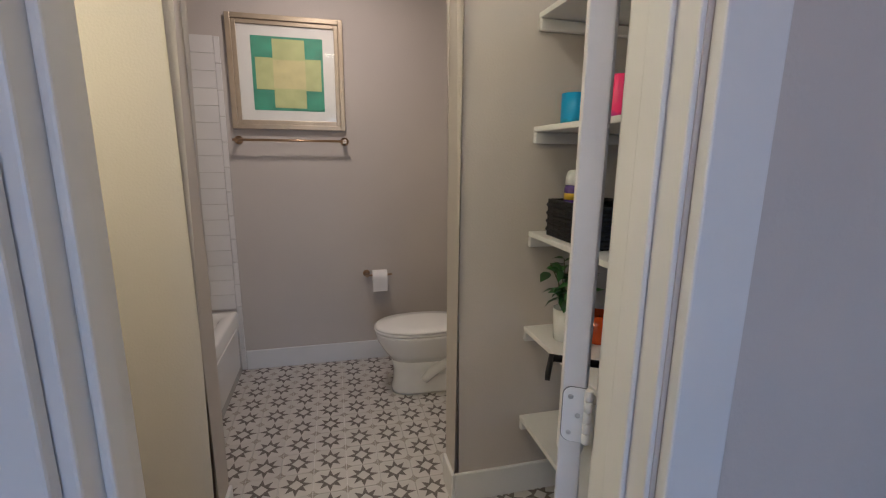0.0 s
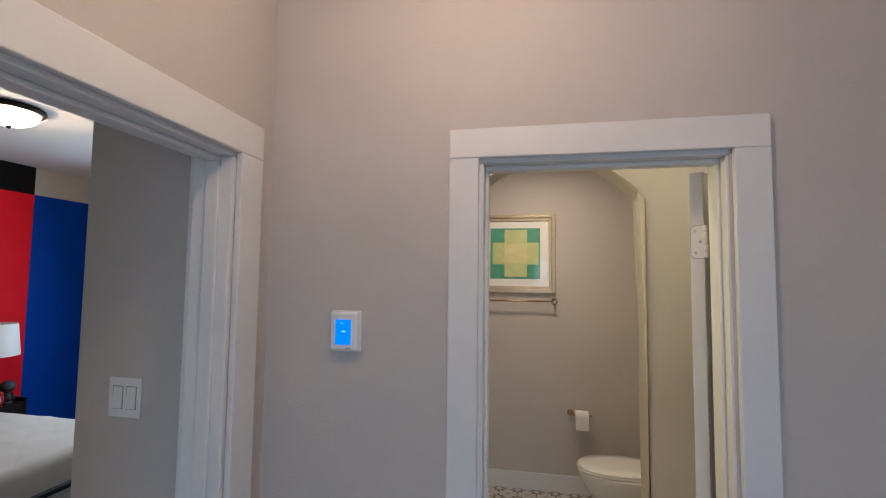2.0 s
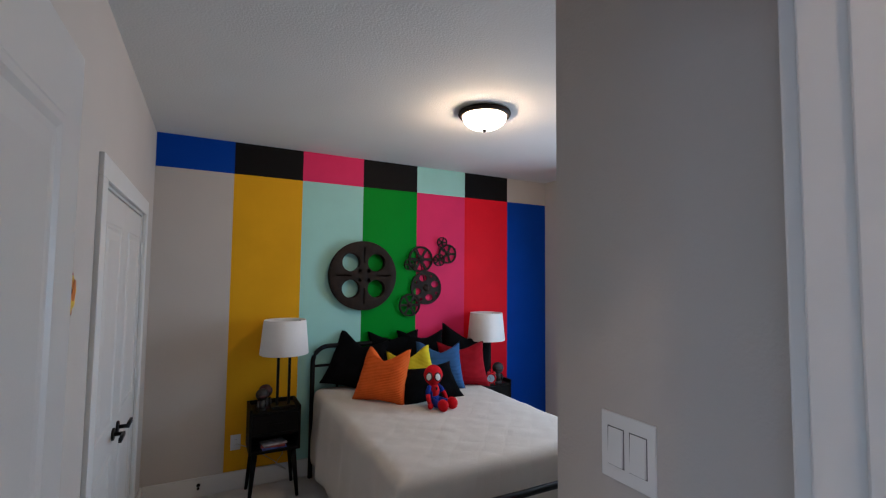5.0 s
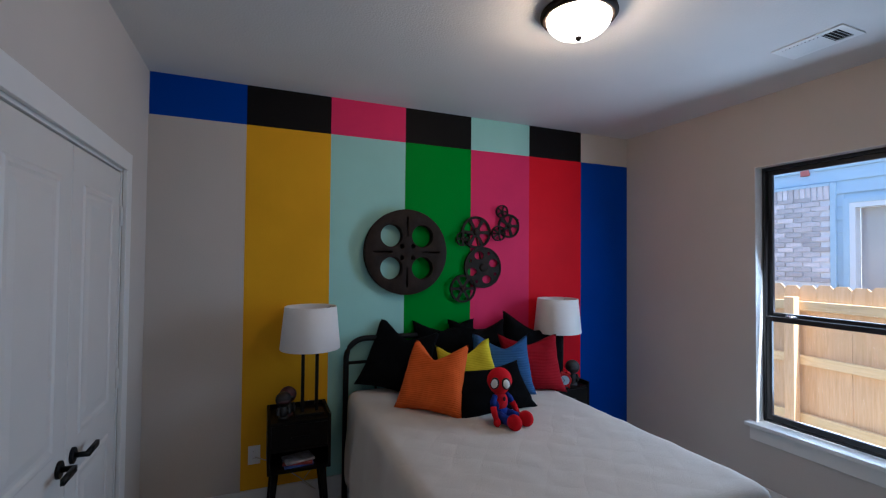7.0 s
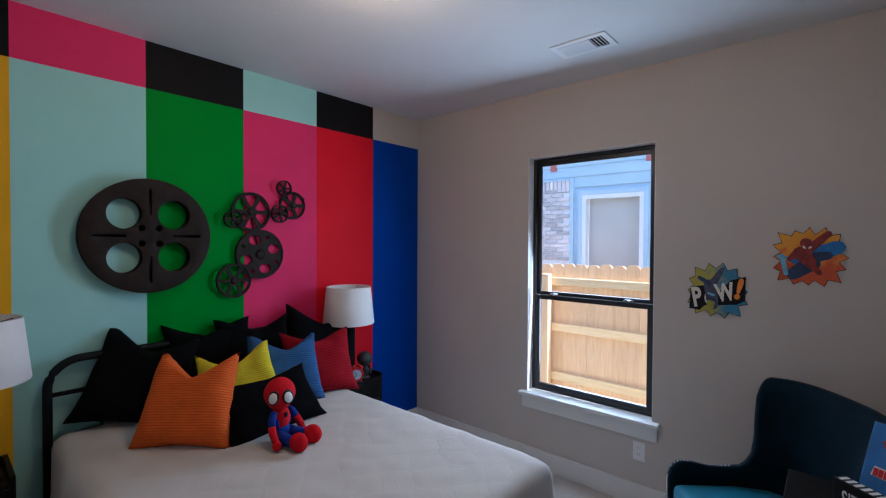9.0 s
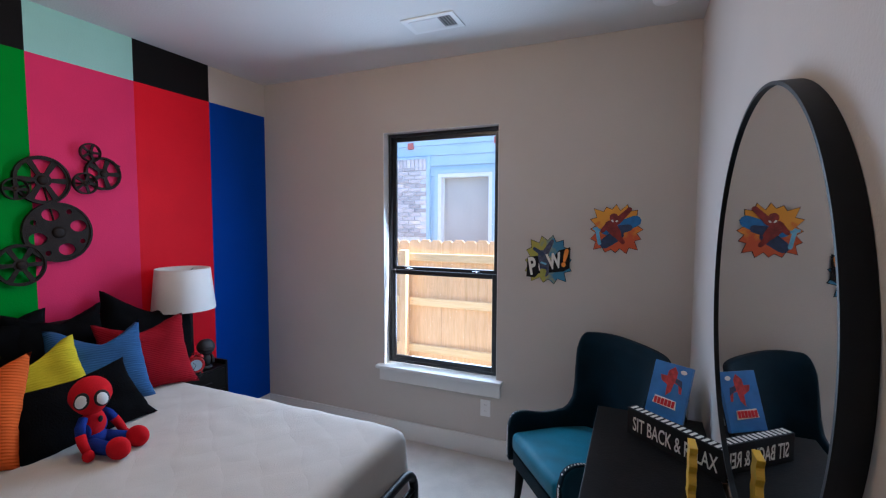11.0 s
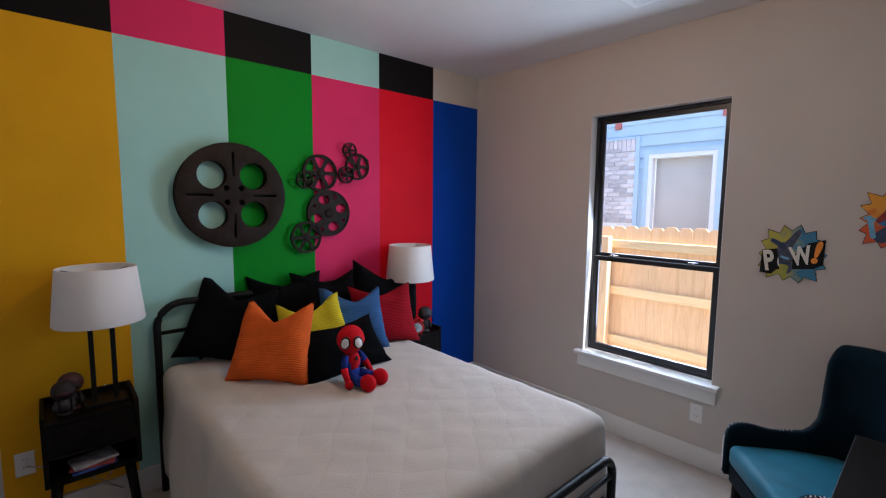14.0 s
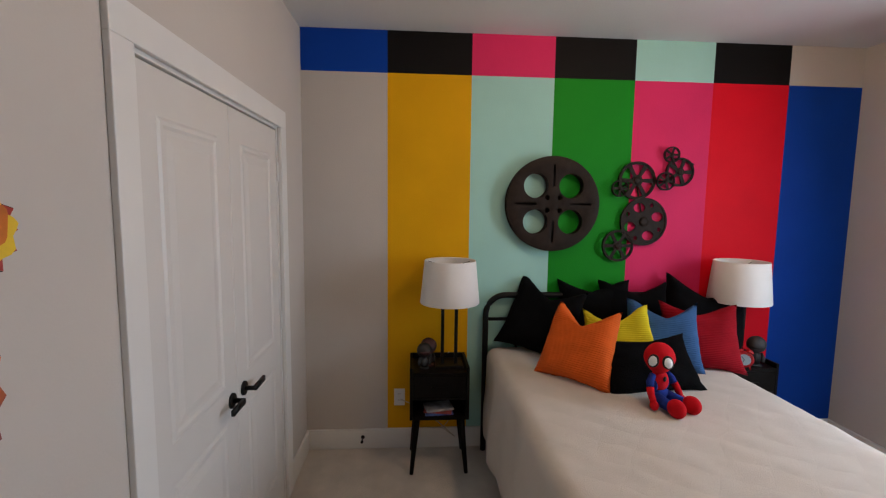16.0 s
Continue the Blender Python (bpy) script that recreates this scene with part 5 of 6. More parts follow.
burst("comic_burst", on_north(-1.677, 1.565, 0), 0.325, 0.32, 16, two_tone("orange_to_red_print", (0.58, 0.09, 0.02), (0.74, 0.32, 0.02), 1), "spiky orange comic board with a red and blue figure", [
    (limb(-0.060, -0.085, 0.010, -0.030, 0.030, 0.036), NAVYINK),
    (limb(0.040, 0.020, 0.105, 0.050, 0.036, 0.032), BLUEINK),
    (limb(0.020, 0.000, 0.070, 0.010, 0.026, 0.020), NAVYINK),
    (limb(-0.108, 0.005, -0.090, -0.085, 0.010, 0.010), SKYINK),
    (limb(-0.122, 0.002, -0.080, -0.008, 0.009, 0.008), SKYINK),
    (limb(-0.070, -0.015, -0.052, -0.020, 0.012, 0.014), BLUEINK),
    (limb(-0.030, 0.020, 0.005, -0.025, 0.034, 0.026), REDINK),
    (limb(0.005, 0.045, 0.072, 0.116, 0.020, 0.014), REDINK),
    (limb(-0.040, 0.030, -0.075, -0.010, 0.018, 0.012), REDINK),
    (limb(-0.012, 0.070, -0.008, 0.052, 0.025, 0.020), REDINK),
    (limb(0.015, -0.045, 0.040, -0.075, 0.016, 0.012), REDINK),
    (limb(-0.022, 0.052, -0.016, 0.046, 0.005, 0.004), WHITEINK),
    (limb(0.006, 0.050, 0.001, 0.046, 0.005, 0.004), WHITEINK),
], 9)


def on_south(x, z, turn=0):
    return Matrix(((-1, 0, 0, x), (0, 0, 1, YS), (0, 1, 0, z), (0, 0, 0, 1))) @ pose(0, 0, 0, 0, 0, turn)


burst("comic_burst", on_south(-2.229, 1.592, 2), 0.225, 0.160, 13, mat("crimson_print", (0.40, 0.045, 0.035), 0.45, vary=0.15, scale=30, bump=0.0), "flame-shaped orange and yellow comic board with red edge", [
    ([(0.098 * math.cos(a) * (1 + 0.07 * math.sin(9 * a)), 0.068 * math.sin(a) * (1 + 0.07 * math.sin(9 * a))) for a in (math.pi * k / 20 for k in range(40))], YELLOWINK),
    (limb(-0.062, -0.020, -0.052, 0.022, 0.022, 0.020), DEEPORANGE),
    (limb(-0.022, -0.026, -0.014, 0.026, 0.019, 0.018), DEEPORANGE),
    (limb(0.020, -0.016, 0.028, 0.034, 0.018, 0.018), DEEPORANGE),
    (limb(0.058, -0.006, 0.066, 0.030, 0.017, 0.015), DEEPORANGE),
    (limb(-0.058, 0.012, -0.056, 0.004, 0.005, 0.005), INK),
    (limb(-0.019, 0.012, -0.017, 0.002, 0.005, 0.005), INK),
    (limb(0.022, 0.018, 0.025, 0.008, 0.005, 0.005), INK),
], 5)
burst("comic_burst", on_south(-2.194, 1.325, -6), 0.19, 0.26, 11, two_tone("red_print_ground", (0.22, 0.03, 0.025), (0.60, 0.16, 0.03), 1), "spiky red comic board with slanted yellow strokes", [
    (limb(-0.060, -0.055, -0.050, 0.060, 0.011, 0.013), YELLOWINK),
    (limb(-0.040, -0.060, -0.010, 0.070, 0.010, 0.012), YELLOWINK),
    (limb(-0.008, -0.050, 0.000, 0.045, 0.008, 0.010), BLUEINK),
    (limb(0.020, -0.040, 0.030, 0.085, 0.010, 0.012), YELLOWINK),
    (limb(0.045, -0.035, 0.052, 0.010, 0.009, 0.009), ORANGEINK),
], 6)

# ---- chair, console table and what stands on it ----
CHAIR_TURN = 217.0


def armchair(m):
    """A wing-backed accent chair; local +x is its front, y across, z up."""
    c = thing("armchair", m, "teal velvet armchair with curved back and nailhead trim", "armchair")

    # seat cushion
    bm = bmesh.new()
    line = [(0.285, -0.255), (0.285, 0.255), (0.0, 0.265), (-0.17, 0.235), (-0.235, 0.12), (-0.235, -0.12), (-0.17, -0.235), (0.0, -0.265)]
    plate(bm, line, 0.110, m=Matrix.Translation((0, 0, 0.345)))
    soft(bm, 0.035, 4, 35)
    part("seat", smooth(bm, 60), TEAL, c, "teal velvet seat")
    bm = bmesh.new()
    plate(bm, [(x * 0.97, y * 0.97) for x, y in line], 0.085, m=Matrix.Translation((0, 0, 0.265)))
    part("seat_rail", soft(bm, 0.01, 2), TEAL_SHADE, c)
    # the back wraps round and sweeps down into the arms
    n = 96
    inner, tops = [], []
    for i in range(n + 1):
        s = -1 + 2 * i / n
        a = abs(s)
        if a < 0.62:
            k = a / 0.62
            px, py = -0.255 * math.cos(k * math.pi / 2) ** 0.55 if k < 1 else 0.0, math.copysign(0.275 * math.sin(k * math.pi / 2) ** 0.8, s) if s else 0.0
        else:
            k = (a - 0.62) / 0.38
            px, py = 0.0 + 0.285 * k, math.copysign(0.275 + 0.02 * k, s)
        if a < 0.38:
            top = 0.975 - 0.010 * (a / 0.38) ** 3
        elif a < 0.62:
            k = (a - 0.38) / 0.24
            top = 0.965 - 0.10 * (k / 0.5) ** 3 if k < 0.5 else 0.865 - 0.328 * (1 - (2 - 2 * k) ** 2.0)
        else:
            k = (a - 0.62) / 0.38
            top = 0.537 - 0.012 * math.sin(min(1.0, k / 0.6) * math.pi) + 0.012 * k - 0.085 * (1 - math.sqrt(1 - max(0.0, (k - 0.72) / 0.28) ** 2))
        tops.append(top)
        inner.append((px, py))
    rows_in, rows_out = [], []
    bm = bmesh.new()
    levels = 10
    for i in range(n + 1):
        px, py = inner[i]
        q = inner[min(n, i + 1)]
        p = inner[max(0, i - 1)]
        d = Vector((q[0] - p[0], q[1] - p[1], 0)).normalized()
        nrm = Vector((d.y, -d.x, 0))
        a, b = [], []
        for k in range(levels + 1):
            f = k / levels
            z = 0.28 + (tops[i] - 0.28) * f
            lean = -0.16 * max(0.0, z - 0.5) ** 1.3 * (1 - min(1.0, abs(-1 + 2 * i / n) / 0.7) ** 2)
            flare = 0.98 * max(0.0, z - 0.62) ** 1.1 - 0.17 * math.exp(-((z - 0.60) / 0.11) ** 2) * min(1.0, max(0.0, (0.66 - abs(-1 + 2 * i / n)) / 0.2))
            th = 0.026 * (1 - 0.35 * f ** 6)
            base = Vector((px + lean, py * (1 + flare), z))
            a.append(base - nrm * th)
            b.append(base + nrm * th)
        rows_in.append(a)
        rows_out.append(b)
    vi = [[bm.verts.new(p) for p in r] for r in rows_in]
    vo = [[bm.verts.new(p) for p in r] for r in rows_out]

    def quad(q, mi):
        f = bm.faces.new(q)
        f.smooth, f.material_index = True, mi

    for i in range(n):
        for k in range(levels):
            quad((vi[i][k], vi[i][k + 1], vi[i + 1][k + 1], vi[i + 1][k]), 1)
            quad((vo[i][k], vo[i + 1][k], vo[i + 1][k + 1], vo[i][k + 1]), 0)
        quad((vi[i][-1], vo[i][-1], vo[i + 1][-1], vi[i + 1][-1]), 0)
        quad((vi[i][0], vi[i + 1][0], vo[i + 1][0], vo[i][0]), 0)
    for i in (0, n):
        for k in range(levels):
            quad((vi[i][k], vo[i][k], vo[i][k + 1], vi[i][k + 1]), 0)
    # both velvets here are the seat's teal with shade put into the colour
    back = part("backrest", bm, [TEAL_SHADE, mat("shaded_teal_velvet", (0.0003, 0.030, 0.050), 0.6, spec=0.15, vary=0.25, scale=8, bump=0.15, fine=320, sheen=0.15)], c, "teal curved back and arms, with shade put into their colour")
    # nailheads along both arm fronts and their tops
    nail = None
    for i in (0, n):
        spots = [(rows_in[i][k].lerp(rows_out[i][k], 0.5) + Vector((0.003, 0, 0))) for k in range(1, levels + 1)]
        dense = []
        for a, b in zip(spots, spots[1:]):
            dense += [a.lerp(b, t / 2) for t in range(2)]
        step = 1 if i == 0 else -1
        for k in range(0, 19):
            j = i + step * k
            p = rows_in[j][-1].lerp(rows_out[j][-1], 0.5) + Vector((0, 0, 0.003))
            q = rows_in[j + step][-1].lerp(rows_out[j + step][-1], 0.5) + Vector((0, 0, 0.003))
            dense.append(p)
        for p in dense:
            if nail is None:
                b2 = bmesh.new()
                bmesh.ops.create_icosphere(b2, subdivisions=1, radius=0.0058)
                ob = part("nailhead", b2, CHROME, back, "bright nailhead")
                nail = ob.data
            else:
                ob = new("nailhead", nail)
                ob.parent = back
            ob.location = p
    for x, y, dx, dy in ((0.235, 0.225, 0.03, 0.015), (0.235, -0.225, 0.03, -0.015), (-0.19, 0.18, -0.08, 0.02), (-0.19, -0.18, -0.08, -0.02)):
        bm = bmesh.new()
        tube(bm, [(x, y, 0.275), (x + dx * 0.2, y + dy * 0.3, 0.18), (x + dx * 0.4, y + dy * 0.6, 0.10), (x + dx, y + dy, 0.0)], [0.027, 0.023, 0.018, 0.014], 10)
        part("leg", bm, BLACKWOOD, c, "black tapered leg")
    return c


armchair(pose(-1.790, 2.120, 0, 0, 0, CHAIR_TURN))

TX0, TY0, TY1, TZ = -1.705, 0.42, 1.945, 0.76


def console():
    c = thing("console_table", pose(0, 0, 0), "black-stained wooden console table against the wall", "table")
    part("tabletop", bbox(TX0, XE - 0.018, TY0, TY1, TZ - 0.03, TZ, 0.003), BLACKWOOD, c)
    part("apron", bbox(TX0 + 0.03, XE - 0.03, TY0 + 0.03, TY1 - 0.03, TZ - 0.13, TZ - 0.031, 0.003), BLACKWOOD, c)
    for x in (TX0 + 0.015, XE - 0.075):
        for y in (TY0 + 0.015, TY1 - 0.065):
            part("leg", bbox(x, x + 0.05, y, y + 0.05, 0, TZ - 0.031, 0.004), BLACKWOOD, c)


console()


def round_mirror():
    """Round mirror in a deep black rim, hung flat on the wall."""
    R = 0.53
    m = Matrix(((0, 0, -1, XE - 0.001), (1, 0, 0, 1.08), (0, 1, 0, 1.395), (0, 0, 0, 1)))
    s = thing("round_mirror", m, "large round mirror with a deep black rim on the wall", "mirror")
    bm = bmesh.new()
    plate(bm, ring(R, 128), 0.042, [ring(R - 0.008, 128)])
    part("rim", smooth(bm), BLACKMETAL, s, "deep black metal rim")
    bm = bmesh.new()
    plate(bm, ring(R - 0.0085, 128), 0.005, m=Matrix.Translation((0, 0, 0.030)))
    part("mirror_glass", smooth(bm), MIRROR, s, "silvered glass")
    bm = bmesh.new()
    plate(bm, ring(R - 0.0085, 64), 0.004, m=Matrix.Translation((0, 0, 0.001)))
    part("backing", bm, BLACKMETAL, s)


round_mirror()


def film_sign(m):
    """A long black block with film perforations and lettering; x along, y thick, z up; its face looks to -y."""
    L, D, Hh = 0.40, 0.045, 0.105
    s = thing("film_strip_sign", m, "black film-strip block lettered SIT BACK & RELAX", "sign")
    part("block", bbox(-L / 2, L / 2, 0, D, 0, Hh, 0.002), INK, s)
    for k in range(17):
        x = -L / 2 + 0.016 + k * 0.0230
        part("perforation", bbox(x - 0.006, x + 0.006, 0.006, 0.039, Hh, Hh + 0.0008, 0), WHITEINK, s)
    for k in range(8):
        part("perforation", bbox(L / 2, L / 2 + 0.0008, 0.008, 0.036, 0.009 + 0.012 * k, 0.015 + 0.012 * k, 0), WHITEINK, s)
    bm = lettering("SIT BACK & RELAX", 0.078, pose(0, -0.0006, 0.046, 90, 0, 0), 0.0004, 0.0006, 0.53)
    part("lettering", bm, WHITEINK, s, "tall white letters")


film_sign(pose(-1.425, 1.585, TZ, 0, 0, -41))


def stand_picture(m):
    """A flat blue board on a small black easel; x across, z up, facing -y."""
    e = thing("tabletop_easel", m, "small black tabletop easel on the console table", "easel")
    for x in (-0.055, 0.055):
        bm = bmesh.new()
        tube(bm, [(x, -0.075, 0.047), (x, -0.022, 0.056), (x, 0.048, 0.22)], 0.006, 8)
        tube(bm, [(x, -0.075, 0.047), (x, -0.083, 0.072)], 0.006, 8)
        tube(bm, [(x, -0.022, 0.056), (x, -0.040, 0.018), (x, -0.062, 0.0056)], 0.0055, 8)
        part("arm", bm, BLACKMETAL, e)
    bm = bmesh.new()
    tube(bm, [(0, 0.045, 0.17), (0, 0.125, 0.0055)], 0.006, 8)
    tube(bm, [(-0.055, 0.03, 0.135), (0.055, 0.03, 0.135)], 0.005, 8)
    part("prop", bm, BLACKMETAL, e)
    pm = m @ pose(0, -0.046, 0.063, -20, 0, 0)
    p = thing("picture_board", pm @ Matrix.Diagonal((0.78, 0.80, 0.88, 1.0)), "blue picture board with a red figure propped on an easel", "picture")
    part("board", bbox(-0.10, 0.10, -0.020, 0.0, 0.0, 0.25, 0.002), mat("blue_board_print", (0.035, 0.16, 0.42), 0.35, vary=0.18, scale=14, bump=0.0), p)
    up = Matrix(((1, 0, 0, 0), (0, 0, -1, -0.0205), (0, 1, 0, 0), (0, 0, 0, 1)))
    shapes = (
        ([(-0.018, 0.215), (0.012, 0.238), (0.030, 0.215), (0.030, 0.19), (0.060, 0.18), (0.068, 0.125), (0.055, 0.125), (0.045, 0.16), (0.022, 0.165), (0.015, 0.125), (-0.01, 0.10), (-0.012, 0.15), (-0.045, 0.165), (-0.055, 0.19), (-0.02, 0.19)], mat("red_board_print", (0.40, 0.03, 0.03), 0.4, vary=0.35, scale=60, bump=0.0)),
        ([(0.028, 0.188), (0.060, 0.182), (0.066, 0.150), (0.048, 0.160), (0.026, 0.170)], NAVYINK),
        (ring(0.016, 16, 0.060, 0.222, 1.0, 0.6), WHITEINK),
        ([(-0.068, 0.055), (-0.06, 0.092), (0.052, 0.088), (0.056, 0.050)], WHITEINK),
    )
    for i, (line, colour) in enumerate(shapes):
        bm = bmesh.new()
        plate(bm, line, 0.0006, m=up @ Matrix.Translation((0, 0, 0.0005 + 0.0007 * i)))
        part("printed_shape", bm, colour, p)
    red = mat("bright_red_print", (0.55, 0.012, 0.02), 0.4, vary=0.05, bump=0.0)
    for k in range(6):
        x = -0.060 + k * 0.0185
        part("title_bar", bbox(x, x + 0.0155, -0.0252, -0.0236, 0.056, 0.085, 0), red, p)


stand_picture(pose(-1.415, 1.80, TZ, 0, 0, -33))


def yellow_block(m):
    """A thin yellow slab with scalloped edges, standing on end."""
    line = []
    for k in range(25):
        z = 0.17 * k / 24
        line.append((0.030 + 0.006 * math.cos(k / 24 * math.pi * 6), z))
    for k in range(24, -1, -1):
        z = 0.17 * k / 24
        line.append((-0.030 - 0.006 * math.cos(k / 24 * math.pi * 6), z))
    bm = bmesh.new()
    plate(bm, line, 0.022, m=Matrix(((1, 0, 0, 0), (0, 0, 1, -0.011), (0, 1, 0, 0), (0, 0, 0, 1))))
    return tagged(put("yellow_block", soft(bm, 0.002, 1, 40), mat("yellow_lacquer", (0.62, 0.36, 0.02), 0.4, vary=0.08, scale=20, bump=0.03), m), "upright yellow wooden block with scalloped edges", "ornament")


yellow_block(pose(-1.385, 1.335, TZ, 0, 0, 90))

# ---- bathroom ----


def wall_picture():
    x0, x1, z0, z1 = -0.338, 0.340, 1.612, 2.278
    f = thing("framed_picture", pose(0, BATH_Y, 0), "champagne-framed abstract print in green and yellow", "picture")
    GOLD = mat("champagne_frame", (0.46, 0.38, 0.27), 0.35, metal=0.45, vary=0.08, scale=20, bump=0.05)
    for inset, w, d, lab in ((0.0, 0.030, 0.030, "outer moulding"), (0.030, 0.026, 0.020, "inner moulding")):
        a, b, c, e = x0 + inset, x1 - inset, z0 + inset, z1 - inset
        for p, q, r, s in ((a, a + w, c, e), (b - w, b, c, e), (a + w, b - w, e - w, e), (a + w, b - w, c, c + w)):
            part("moulding", bbox(p, q, -d, -0.002, r, s, 0.003), GOLD, f)
    part("mat_board", bbox(x0 + 0.056, x1 - 0.056, -0.010, -0.004, z0 + 0.056, z1 - 0.056, 0), WHITEINK, f, "white mat board")
    u = lambda v: x0 + (x1 - x0) * v
    w = lambda v: z1 - (z1 - z0) * v
    GREENP = mat("green_print", (0.075, 0.30, 0.19), 0.6, vary=0.18, scale=16, bump=0.02)
    LIME = mat("lime_print", (0.48, 0.51, 0.23), 0.6, vary=0.08, scale=16, bump=0.02)
    GOLDP = mat("gold_print", (0.58, 0.53, 0.26), 0.6, vary=0.08, scale=16, bump=0.02)
    for i, (a, b, c, d, colour) in enumerate(((0.195, 0.815, 0.175, 0.825, GREENP), (0.375, 0.655, 0.195, 0.800, LIME), (0.225, 0.795, 0.360, 0.640, LIME), (0.375, 0.655, 0.375, 0.628, GOLDP))):
        part("printed_block", bbox(u(a), u(b), -0.0115 - 0.0008 * i, -0.0108, w(d), w(c), 0), colour, f)
    pane = part("glazing", bbox(x0 + 0.056, x1 - 0.056, -0.0165, -0.0150, z0 + 0.056, z1 - 0.056, 0), PANE, f, "clear glazing")
    pane.visible_shadow = False


wall_picture()


def towel_bar():
    t = thing("towel_bar", pose(0, BATH_Y, 1.545), "brushed brass towel bar fixed under the picture", "towel bar")
    for x in (-0.315, 0.330):
        bm = bmesh.new()
        lathe(bm, [(0.026, 0.0), (0.026, 0.006), (0.014, 0.012), (0.010, 0.055), (0.013, 0.060), (0.013, 0.075)], 20, pose(x, 0, 0, 90, 0, 0))
        part("post", bm, BRASS, t)
    bm = bmesh.new()
    tube(bm, [(-0.340, -0.068, 0.0), (0.355, -0.068, 0.0)], 0.0075, 14)
    part("bar", bm, BRASS, t)


towel_bar()


def paper_holder():
    h = thing("toilet_paper_holder", pose(0.452, BATH_Y, 0.645), "brushed brass toilet paper holder", "paper holder")
    bm = bmesh.new()
    lathe(bm, [(0.024, 0.0), (0.024, 0.006), (0.012, 0.012), (0.009, 0.060), (0.013, 0.066), (0.013, 0.078)], 20, pose(0, 0, 0, 90, 0, 0))
    part("post", bm, BRASS, h)
    bm = bmesh.new()
    tube(bm, [(-0.012, -0.070, 0), (0.165, -0.070, 0)], 0.0065, 12)
    tube(bm, [(0.165, -0.070, 0), (0.170, -0.070, 0.006)], 0.008, 12)
    part("bar", bm, BRASS, h)
    r = thing("toilet_paper_roll", pose(0.452, BATH_Y, 0.645), "white toilet paper roll hanging on its holder", "toilet paper")
    bm = bmesh.new()
    plate(bm, ring(0.048, 40), 0.100, [ring(0.020, 24)], Matrix(((0, 0, 1, 0.035), (1, 0, 0, -0.070), (0, 1, 0, -0.012), (0, 0, 0, 1))))
    PAPER = mat("white_tissue", (0.80, 0.78, 0.76), 0.95, vary=0.03, bump=0.2)
    part("roll", smooth(bm), PAPER, r)
    part("loose_sheet", bbox(0.036, 0.134, -0.1195, -0.1180, -0.105, -0.012, 0), PAPER, r)


paper_holder()


def toilet(m):
    """Local +x is the front of the bowl, z up."""
    t = thing("toilet", m, "white two-piece porcelain toilet with closed lid", "toilet")

    def loft(rows, name, steps=40, cap=True, mtl=PORCELAIN, label=""):
        bm = bmesh.new()
        rings = []
        for cx, rx, ry, z, sq in rows:
            pts = []
            for i in range(steps):
                a = 2 * math.pi * i / steps
                c, s = math.cos(a), math.sin(a)
                e = 2.0 / sq
                pts.append(bm.verts.new((cx + rx * math.copysign(abs(c) ** e, c), ry * math.copysign(abs(s) ** e, s), z)))
            rings.append(pts)
        for a, b in zip(rings, rings[1:]):
            for i in range(steps):
                bm.faces.new((a[i], a[(i + 1) % steps], b[(i + 1) % steps], b[i])).smooth = True
        if cap:
            bm.faces.new(rings[0][::-1])
            bm.faces.new(rings[-1])
        return part(name, smooth(bm, 50), mtl, t, label)

    loft([(0.02, 0.250, 0.115, 0.0, 3.2), (0.02, 0.252, 0.117, 0.02, 3.2), (0.02, 0.238, 0.104, 0.06, 3.0), (0.025, 0.232, 0.100, 0.15, 2.8), (0.03, 0.245, 0.112, 0.22, 2.6)], "pedestal")
    loft([(0.03, 0.240, 0.110, 0.21, 2.6), (0.045, 0.275, 0.150, 0.28, 2.3), (0.055, 0.300, 0.178, 0.34, 2.2), (0.060, 0.308, 0.186, 0.385, 2.2), (0.060, 0.308, 0.186, 0.398, 2.2)], "bowl")
    bm = bmesh.new()
    tube(bm, [(-0.18, 0.100, 0.12), (-0.08, 0.112, 0.21), (0.02, 0.108, 0.15), (0.08, 0.104, 0.09)], [0.03, 0.038, 0.034, 0.026], 12)
    tube(bm, [(-0.18, -0.100, 0.12), (-0.08, -0.112, 0.21), (0.02, -0.108, 0.15), (0.08, -0.104, 0.09)], [0.03, 0.038, 0.034, 0.026], 12)
    part("trapway", bm, PORCELAIN, t, "moulded trapway bulge")
    loft([(0.070, 0.298, 0.180, 0.399, 2.2), (0.070, 0.304, 0.186, 0.404, 2.2), (0.070, 0.304, 0.186, 0.414, 2.2), (0.070, 0.298, 0.180, 0.419, 2.2)], "seat", label="white seat")
    loft([(0.068, 0.302, 0.184, 0.421, 2.2), (0.068, 0.304, 0.186, 0.428, 2.2), (0.066, 0.290, 0.175, 0.438, 2.2), (0.060, 0.200, 0.110, 0.444, 2.2)], "lid", label="closed white lid")
    part("hinge_block", bbox(-0.265, -0.225, -0.09, 0.09, 0.399, 0.432, 0.008, 3), PORCELAIN, t)
    part("shelf", bbox(-0.42, -0.20, -0.125, 0.125, 0.26, 0.398, 0.03, 4), PORCELAIN, t)
    tank = part("tank", bbox(-0.435, -0.255, -0.215, 0.215, 0.400, 0.735, 0.028, 4), PORCELAIN, t, "porcelain tank")
    part("tank_lid", bbox(-0.442, -0.246, -0.224, 0.224, 0.736, 0.770, 0.012, 3), PORCELAIN, t, "tank lid")
    bm = bmesh.new()
    lathe(bm, [(0.014, 0.0), (0.014, 0.010), (0.010, 0.014)], 16, pose(-0.255, 0.15, 0.68, 0, 90, 0))
    tube(bm, [(-0.243, 0.15, 0.68), (-0.238, 0.12, 0.676), (-0.238, 0.075, 0.670)], 0.006, 10)
